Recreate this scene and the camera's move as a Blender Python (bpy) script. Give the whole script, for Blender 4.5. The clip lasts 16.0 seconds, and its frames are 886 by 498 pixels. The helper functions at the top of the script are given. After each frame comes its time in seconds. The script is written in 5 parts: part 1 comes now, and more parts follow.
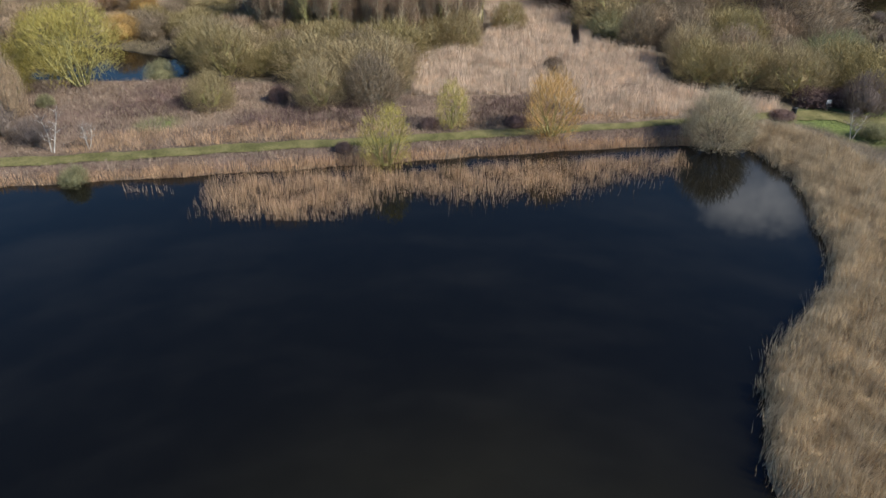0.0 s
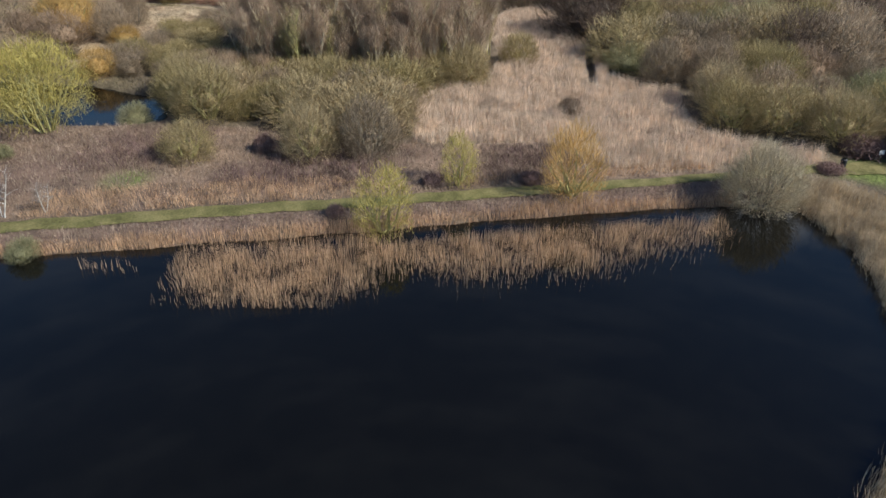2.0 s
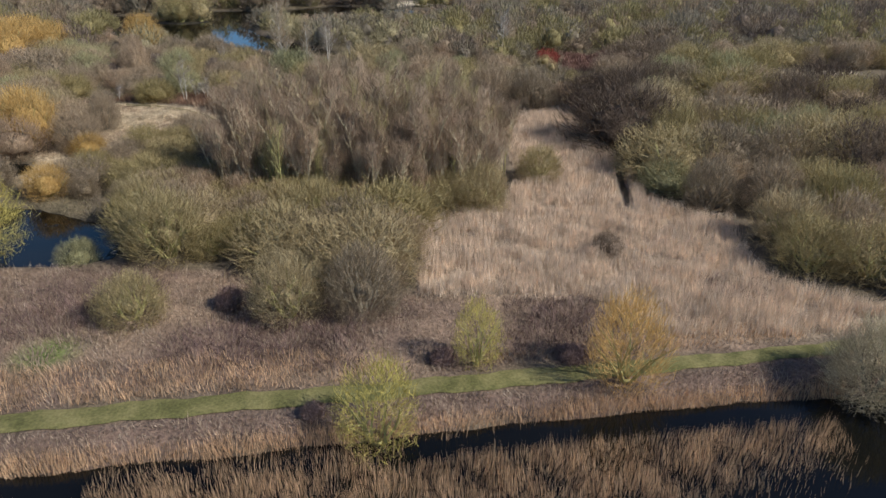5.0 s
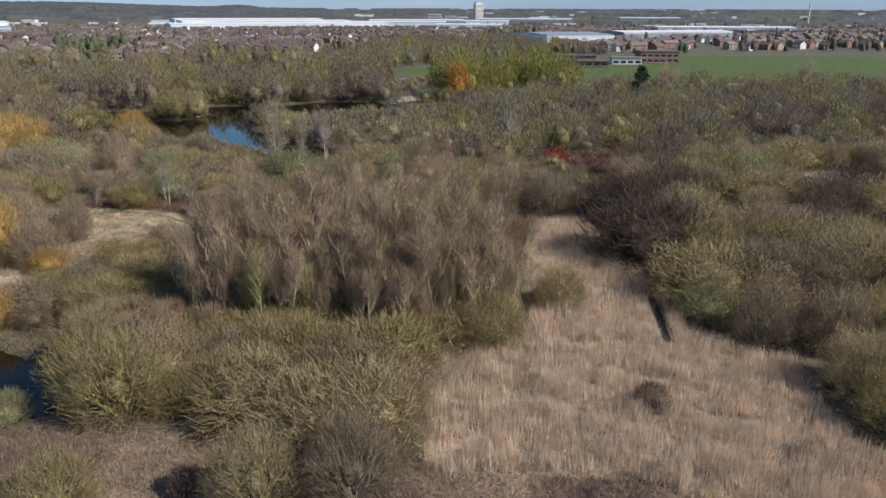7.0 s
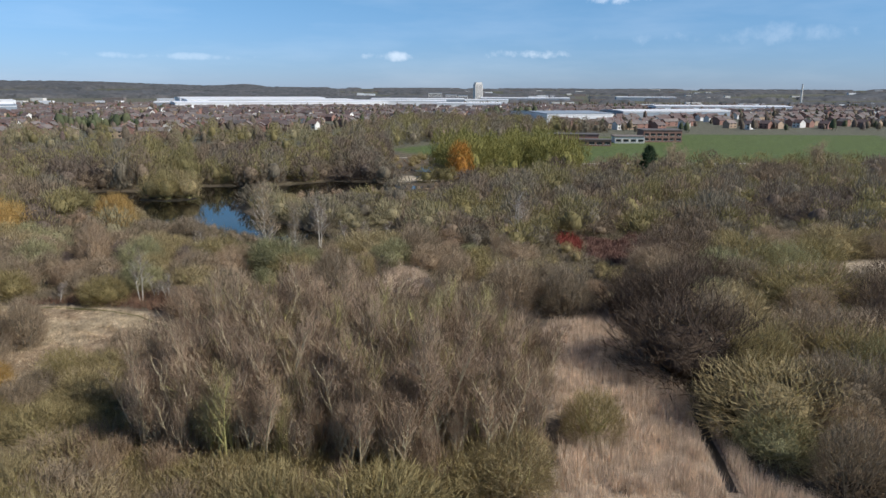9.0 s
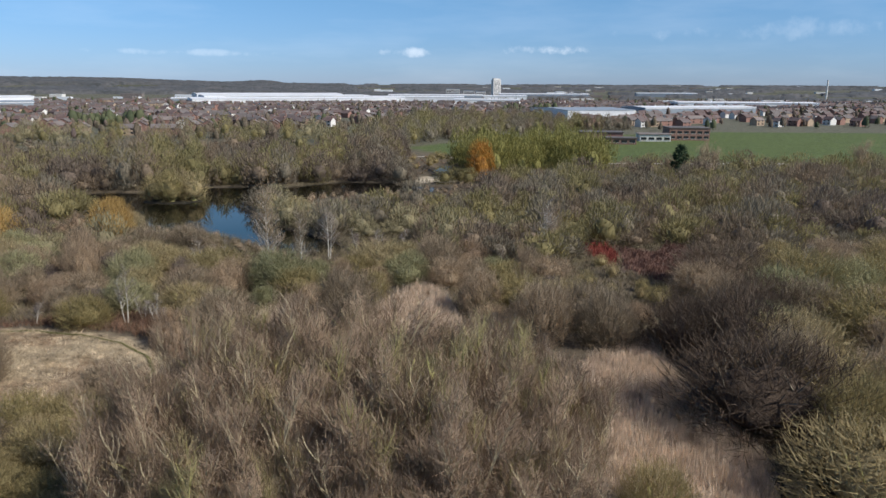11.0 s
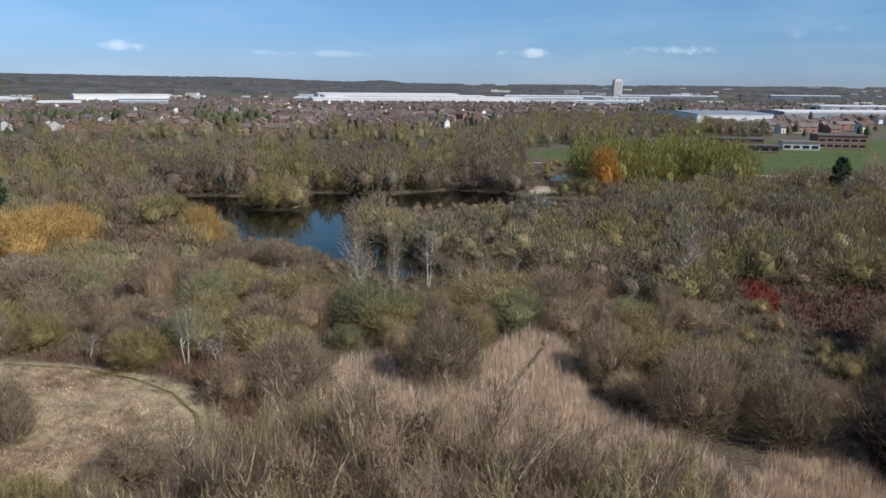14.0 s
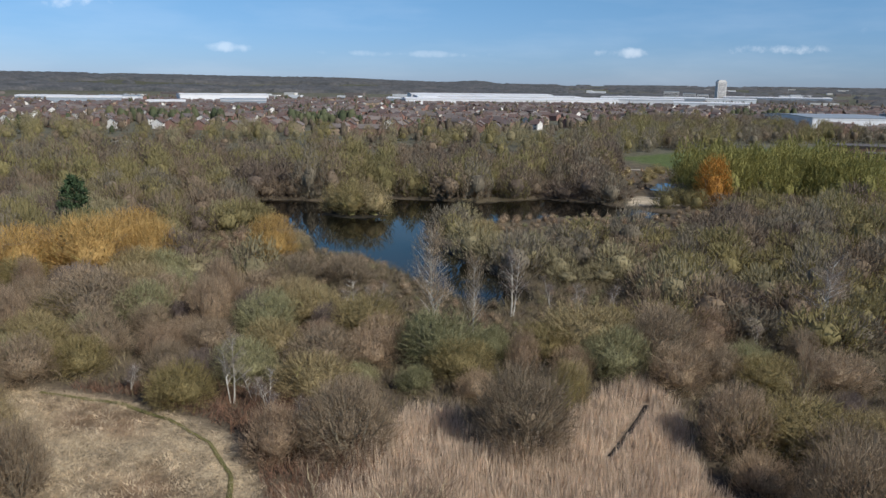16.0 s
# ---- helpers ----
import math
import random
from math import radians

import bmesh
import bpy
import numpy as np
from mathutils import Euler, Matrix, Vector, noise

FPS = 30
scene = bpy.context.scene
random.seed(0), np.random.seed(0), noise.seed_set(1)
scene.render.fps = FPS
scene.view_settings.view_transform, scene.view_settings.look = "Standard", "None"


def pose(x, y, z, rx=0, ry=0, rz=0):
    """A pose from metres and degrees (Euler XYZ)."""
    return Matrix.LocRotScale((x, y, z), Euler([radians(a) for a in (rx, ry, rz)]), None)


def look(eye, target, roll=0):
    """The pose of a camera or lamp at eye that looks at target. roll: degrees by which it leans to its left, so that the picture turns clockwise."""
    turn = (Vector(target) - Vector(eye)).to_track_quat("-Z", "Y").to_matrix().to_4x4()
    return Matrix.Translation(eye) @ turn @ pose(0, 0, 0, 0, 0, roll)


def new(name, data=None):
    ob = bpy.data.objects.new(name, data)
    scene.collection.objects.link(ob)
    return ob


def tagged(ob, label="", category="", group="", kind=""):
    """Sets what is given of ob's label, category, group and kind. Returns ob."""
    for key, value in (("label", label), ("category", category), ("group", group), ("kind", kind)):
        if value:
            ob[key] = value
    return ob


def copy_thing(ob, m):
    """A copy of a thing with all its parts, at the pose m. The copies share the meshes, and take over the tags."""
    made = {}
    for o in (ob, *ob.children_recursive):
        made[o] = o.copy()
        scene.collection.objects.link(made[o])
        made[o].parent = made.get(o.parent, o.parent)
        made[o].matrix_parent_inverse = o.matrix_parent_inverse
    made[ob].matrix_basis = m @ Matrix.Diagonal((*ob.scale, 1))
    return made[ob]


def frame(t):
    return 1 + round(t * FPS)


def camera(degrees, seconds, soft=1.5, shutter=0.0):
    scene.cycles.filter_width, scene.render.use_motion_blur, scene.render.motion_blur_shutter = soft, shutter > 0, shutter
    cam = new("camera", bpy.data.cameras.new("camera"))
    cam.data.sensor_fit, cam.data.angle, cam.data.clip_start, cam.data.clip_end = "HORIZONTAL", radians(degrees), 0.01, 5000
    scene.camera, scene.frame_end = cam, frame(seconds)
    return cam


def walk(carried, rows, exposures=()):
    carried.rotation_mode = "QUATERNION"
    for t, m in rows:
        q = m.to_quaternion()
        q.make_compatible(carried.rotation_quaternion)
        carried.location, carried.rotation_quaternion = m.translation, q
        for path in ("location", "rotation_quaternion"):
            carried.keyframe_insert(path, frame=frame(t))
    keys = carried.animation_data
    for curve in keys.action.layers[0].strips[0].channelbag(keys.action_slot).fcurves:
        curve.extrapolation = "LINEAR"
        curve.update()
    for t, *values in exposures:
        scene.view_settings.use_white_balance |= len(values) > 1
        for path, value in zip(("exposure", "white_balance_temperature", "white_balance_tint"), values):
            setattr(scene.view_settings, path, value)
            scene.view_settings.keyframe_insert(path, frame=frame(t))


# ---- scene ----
cam = camera(63.7, 16.0, 1.5)
METRES, EYE, TILT, LEAN, TURN = 104.0, 32.0, 1.7, 0.0, 0.0
ROWS = [
    (0.0, 0.0, 0.0, 0.0, 0.06, -33.69, -0.09),
    (0.5, -0.0009, 0.0256, -0.0001, 0.07, -33.65, -0.06),
    (1.0, -0.0021, 0.0524, -0.0004, 0.09, -33.56, -0.06),
    (1.5, -0.0035, 0.0804, -0.0008, 0.09, -33.27, -0.04),
    (2.0, -0.0051, 0.1094, -0.0015, 0.08, -32.76, -0.03),
    (2.5, -0.0066, 0.1386, -0.0022, 0.08, -32.04, -0.02),
    (3.0, -0.0084, 0.1683, -0.0032, 0.07, -31.34, -0.06),
    (5.5, -0.0175, 0.3215, -0.0076, 0.1, -25.47, -0.12),
    (6.0, -0.0195, 0.3533, -0.0081, 0.09, -23.79, -0.12),
    (6.5, -0.0218, 0.3853, -0.0092, 0.08, -21.99, -0.16),
    (7.0, -0.0239, 0.4172, -0.0098, 0.07, -20.19, -0.18),
    (7.5, -0.0259, 0.4488, -0.0105, 0.07, -18.39, -0.18),
    (8.0, -0.028, 0.4811, -0.0111, 0.06, -16.36, -0.22),
    (8.5, -0.03, 0.5133, -0.012, 0.06, -14.25, -0.25),
    (11.0, -0.0399, 0.6727, -0.0164, 1.44, -14.59, -0.22),
    (11.5, -0.0419, 0.7055, -0.0175, 3.83, -14.58, -0.24),
    (12.0, -0.0441, 0.7378, -0.018, 5.21, -14.58, -0.23),
    (12.5, -0.0467, 0.77, -0.0187, 6.41, -14.58, -0.2),
    (13.0, -0.0499, 0.8022, -0.0195, 7.74, -14.57, -0.21),
    (13.5, -0.0534, 0.8347, -0.0202, 9.13, -14.57, -0.18),
    (14.0, -0.0575, 0.8667, -0.0204, 10.61, -14.58, -0.19),
    (14.5, -0.0623, 0.8992, -0.0211, 12.23, -14.57, -0.17),
    (15.0, -0.0675, 0.9315, -0.0215, 14.09, -14.56, -0.16),
    (15.5, -0.0735, 0.9635, -0.0216, 16.07, -14.56, -0.17),
    (16.0, -0.0807, 0.9955, -0.0224, 17.93, -14.57, -0.14),
]
walk(cam, [(t, pose(0, 0, EYE, TILT, LEAN, TURN) @ pose(METRES * x, METRES * y, METRES * z, 90 + pitch, roll, yaw)) for t, x, y, z, yaw, pitch, roll in ROWS], [(0.0, 0.38), (3.2, 0.36), (7.0, 0.08), (12.0, 0.02), (16.0, -0.15)])


# ---------------------------------------------------------------- light
SUN_AZ, SUN_EL = 114.0, 40.0          # degrees clockwise from +y, and above the ground
sun_way = Vector((math.sin(radians(SUN_AZ)) * math.cos(radians(SUN_EL)), math.cos(radians(SUN_AZ)) * math.cos(radians(SUN_EL)), math.sin(radians(SUN_EL))))
sun = new("sun", bpy.data.lights.new("sun", "SUN"))
sun.data.energy, sun.data.angle, sun.data.color = 4.6, radians(0.55), (1.0, 0.96, 0.905)
sun.matrix_world = look((0, 0, 200), Vector((0, 0, 200)) - sun_way)


def nd(tree, kind, **values):
    """A node with its sockets set by name or number."""
    n = tree.nodes.new(kind)
    for k, v in values.items():
        if k.startswith("i_"):
            n.inputs[int(k[2:])].default_value = v
        else:
            setattr(n, k, v)
    return n


def make_world():
    w = bpy.data.worlds.new("sky")
    scene.world = w
    w.use_nodes = True
    t = w.node_tree
    t.nodes.clear()
    out, bg = nd(t, "ShaderNodeOutputWorld"), nd(t, "ShaderNodeBackground", i_1=SKY_STRENGTH)
    sky = nd(t, "ShaderNodeTexSky", sky_type="NISHITA", sun_disc=False, sun_elevation=radians(SUN_EL), sun_rotation=radians(SUN_AZ), altitude=60.0, air_density=1.0, dust_density=0.15, ozone_density=3.0)
    tc, sep = nd(t, "ShaderNodeTexCoord"), nd(t, "ShaderNodeSeparateXYZ")
    t.links.new(tc.outputs["Generated"], sep.inputs[0])
    az = nd(t, "ShaderNodeMath", operation="ARCTAN2")
    t.links.new(sep.outputs[0], az.inputs[0]), t.links.new(sep.outputs[1], az.inputs[1])
    el = nd(t, "ShaderNodeMath", operation="ARCSINE")
    t.links.new(sep.outputs[2], el.inputs[0])
    fluff = nd(t, "ShaderNodeTexNoise", i_2=26.0, i_3=6.0, i_4=0.62)
    t.links.new(tc.outputs["Generated"], fluff.inputs[0])
    total = None

    def m(op, a, b):
        n = nd(t, "ShaderNodeMath", operation=op)
        for k, v in enumerate((a, b)):
            if isinstance(v, (int, float)):
                n.inputs[k].default_value = v
            else:
                t.links.new(v, n.inputs[k])
        return n.outputs[0]

    # clouds: azimuth and height of the middle, half width, half height (degrees), thickness
    for a, e, ra, re, thick, rough in CLOUDS:
        dx = m("DIVIDE", m("SUBTRACT", az.outputs[0], radians(a)), radians(ra))
        dy = m("DIVIDE", m("SUBTRACT", el.outputs[0], radians(e)), radians(re))
        far = m("ADD", m("MULTIPLY", dx, dx), m("MULTIPLY", dy, dy))
        body = m("SUBTRACT", m("ADD", m("MULTIPLY", fluff.outputs[0], 4.6 * rough), 0.95 - 2.55 * rough), far)
        soft = nd(t, "ShaderNodeMapRange", interpolation_type="SMOOTHSTEP", i_1=0.0, i_2=1.5, i_3=0.0, i_4=thick)
        t.links.new(body, soft.inputs[0])
        total = soft.outputs[0] if total is None else m("MAXIMUM", total, soft.outputs[0])
    # thin high veil
    stretch = nd(t, "ShaderNodeMapping", i_3=(3.0, 3.0, 16.0))
    t.links.new(tc.outputs["Generated"], stretch.inputs[0])
    veil = nd(t, "ShaderNodeTexNoise", i_2=1.6, i_3=5.0, i_4=0.55)
    t.links.new(stretch.outputs[0], veil.inputs[0])
    vr = nd(t, "ShaderNodeMapRange", i_1=0.45, i_2=0.8, i_3=0.0, i_4=0.07)
    t.links.new(veil.outputs[0], vr.inputs[0])
    cover = m("MAXIMUM", total, vr.outputs[0])
    mix = nd(t, "ShaderNodeMix", data_type="RGBA", i_7=CLOUD_COLOUR)
    rise = nd(t, "ShaderNodeMapRange", i_1=0.0, i_2=0.22)
    t.links.new(el.outputs[0], rise.inputs[0])
    air = nd(t, "ShaderNodeMix", data_type="RGBA", i_6=(0.53, 0.74, 1.36, 1), i_7=(0.73, 1.10, 1.19, 1))
    t.links.new(rise.outputs[0], air.inputs[0])
    higher = nd(t, "ShaderNodeMapRange", i_1=0.18, i_2=0.8)
    t.links.new(el.outputs[0], higher.inputs[0])
    deep = nd(t, "ShaderNodeMix", data_type="RGBA", i_7=(0.26, 0.48, 0.85, 1))
    t.links.new(higher.outputs[0], deep.inputs[0]), t.links.new(air.outputs[2], deep.inputs[6])
    clear = nd(t, "ShaderNodeVectorMath", operation="MULTIPLY")
    t.links.new(sky.outputs[0], clear.inputs[0]), t.links.new(deep.outputs[2], clear.inputs[1])
    t.links.new(cover, mix.inputs[0]), t.links.new(clear.outputs[0], mix.inputs[6])
    t.links.new(mix.outputs[2], bg.inputs[0]), t.links.new(bg.outputs[0], out.inputs[0])


SKY_STRENGTH = 0.087
CLOUD_COLOUR = (17.0, 17.4, 18.2, 1)
CLOUDS = [(-4, 2.5, 2.6, 0.45, 0.30, 1.0), (6, 2.7, 4.4, 0.5, 0.36, 1.0), (13, 6.9, 3.4, 0.7, 0.40, 1.0), (-44, 5.4, 3.6, 0.8, 0.42, 1.0), (-34, 2.6, 3.0, 0.4, 0.24, 1.0), (-20, 2.3, 9.0, 0.3, 0.14, 1.0), (26.3, 25.6, 6.4, 3.7, 0.95, 0.3), (25, 4.0, 14.0, 0.8, 0.10, 1.0)]
make_world()


# ---------------------------------------------------------------- materials
def material(name, colour, rough=0.85, vary=0.35, scale=1.5, fine=14.0, bump=0.0, attribute="", random_by="", hue=None, spec=0.3, see_through=0.0, tangle=0.0):
    """A diffuse surface with colour varied at two scales; hue: a second colour that the large variation leads to."""
    mat = bpy.data.materials.new(name)
    mat.use_nodes = True
    t = mat.node_tree
    b = t.nodes["Principled BSDF"]
    b.inputs["Roughness"].default_value, b.inputs["Specular IOR Level"].default_value = rough, spec
    co = nd(t, "ShaderNodeNewGeometry")
    big, small = nd(t, "ShaderNodeTexNoise", i_2=scale, i_3=4.0), nd(t, "ShaderNodeTexNoise", i_2=fine, i_3=3.0)
    for n in (big, small):
        t.links.new(co.outputs["Position"], n.inputs[0])
    if attribute:
        base = nd(t, "ShaderNodeAttribute", attribute_name=attribute).outputs[0]
    else:
        base = nd(t, "ShaderNodeRGB")
        base.outputs[0].default_value = (*colour, 1)
        base = base.outputs[0]
    if hue:
        mx = nd(t, "ShaderNodeMix", data_type="RGBA", i_7=(*hue, 1))
        r = nd(t, "ShaderNodeMapRange", i_1=0.35, i_2=0.68)
        t.links.new(big.outputs[0], r.inputs[0])
        if random_by == "object":
            info = nd(t, "ShaderNodeObjectInfo")
            t.links.new(info.outputs["Random"], mx.inputs[0])
        elif random_by == "island":
            t.links.new(co.outputs["Random Per Island"], mx.inputs[0])
        else:
            t.links.new(r.outputs[0], mx.inputs[0])
        t.links.new(base, mx.inputs[6])
        base = mx.outputs[2]
    add = nd(t, "ShaderNodeMath", operation="ADD")
    t.links.new(big.outputs[0], add.inputs[0]), t.links.new(small.outputs[0], add.inputs[1])
    level = nd(t, "ShaderNodeMapRange", i_1=0.7, i_2=1.3, i_3=1 - vary, i_4=1 + vary)
    t.links.new(add.outputs[0], level.inputs[0])
    last = level.outputs[0]
    if random_by:
        per = nd(t, "ShaderNodeMapRange", i_1=0.0, i_2=1.0, i_3=0.76, i_4=1.24)
        if random_by == "object":
            info = nd(t, "ShaderNodeObjectInfo")
            t.links.new(info.outputs["Random"], per.inputs[0])
        else:
            t.links.new(co.outputs["Random Per Island"], per.inputs[0])
        mul = nd(t, "ShaderNodeMath", operation="MULTIPLY")
        t.links.new(last, mul.inputs[0]), t.links.new(per.outputs[0], mul.inputs[1])
        last = mul.outputs[0]
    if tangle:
        # a tangle of shoots, the shade in the gaps between them painted as colour
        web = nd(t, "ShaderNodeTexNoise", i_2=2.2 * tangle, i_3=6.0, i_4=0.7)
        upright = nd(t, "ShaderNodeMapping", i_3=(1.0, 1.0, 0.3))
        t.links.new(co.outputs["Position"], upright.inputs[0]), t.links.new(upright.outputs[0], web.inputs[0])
        gap_shade = nd(t, "ShaderNodeMapRange", i_1=0.38, i_2=0.62, i_3=0.66, i_4=1.22)
        t.links.new(web.outputs[0], gap_shade.inputs[0])
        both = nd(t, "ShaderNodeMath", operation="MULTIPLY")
        t.links.new(last, both.inputs[0]), t.links.new(gap_shade.outputs[0], both.inputs[1])
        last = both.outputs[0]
        relief = nd(t, "ShaderNodeBump", i_0=0.8, i_1=0.35)
        t.links.new(web.outputs[0], relief.inputs["Height"]), t.links.new(relief.outputs[0], b.inputs["Normal"])
    tint = nd(t, "ShaderNodeVectorMath", operation="SCALE")
    t.links.new(base, tint.inputs[0]), t.links.new(last, tint.inputs[3])
    t.links.new(tint.outputs[0], b.inputs["Base Color"])
    if bump:
        bm = nd(t, "ShaderNodeBump", i_0=0.8, i_1=bump)
        t.links.new(add.outputs[0], bm.inputs["Height"]), t.links.new(bm.outputs[0], b.inputs["Normal"])
    if see_through:
        tr, ms = nd(t, "ShaderNodeBsdfTranslucent"), nd(t, "ShaderNodeMixShader", i_0=see_through)
        t.links.new(tint.outputs[0], tr.inputs[0]), t.links.new(b.outputs[0], ms.inputs[1]), t.links.new(tr.outputs[0], ms.inputs[2])
        t.links.new(ms.outputs[0], t.nodes["Material Output"].inputs[0])
    return mat


def water_material():
    mat = material("water", (0.0045, 0.0045, 0.0034), 0.02, 0.1, 0.15, 0.6, spec=0.5)
    t = mat.node_tree
    b = t.nodes["Principled BSDF"]
    b.inputs["IOR"].default_value = 1.33
    # pale silt shows through where the lake is shallow
    here = nd(t, "ShaderNodeNewGeometry")
    span = nd(t, "ShaderNodeVectorMath", operation="DISTANCE", i_1=(3.0, 14.0, 0.0))
    wisps = nd(t, "ShaderNodeTexNoise", i_2=0.09, i_3=4.0)
    shoal = nd(t, "ShaderNodeMapRange", interpolation_type="SMOOTHSTEP", i_1=26.0, i_2=4.0, i_3=0.0, i_4=1.7)
    both = nd(t, "ShaderNodeMath", operation="MULTIPLY")
    silt = nd(t, "ShaderNodeMix", data_type="RGBA", i_7=(0.0165, 0.0145, 0.0075, 1))
    t.links.new(here.outputs["Position"], span.inputs[0]), t.links.new(here.outputs["Position"], wisps.inputs[0])
    t.links.new(span.outputs["Value"], shoal.inputs[0]), t.links.new(shoal.outputs[0], both.inputs[0]), t.links.new(wisps.outputs[0], both.inputs[1])
    t.links.new(both.outputs[0], silt.inputs[0]), t.links.new(b.inputs["Base Color"].links[0].from_socket, silt.inputs[6]), t.links.new(silt.outputs[2], b.inputs["Base Color"])
    co = nd(t, "ShaderNodeNewGeometry")
    n = nd(t, "ShaderNodeTexNoise", i_2=1.7, i_3=3.0)
    bm = nd(t, "ShaderNodeBump", i_0=0.015, i_1=0.03)
    t.links.new(co.outputs["Position"], n.inputs[0]), t.links.new(n.outputs[0], bm.inputs["Height"]), t.links.new(bm.outputs[0], b.inputs["Normal"])
    return mat


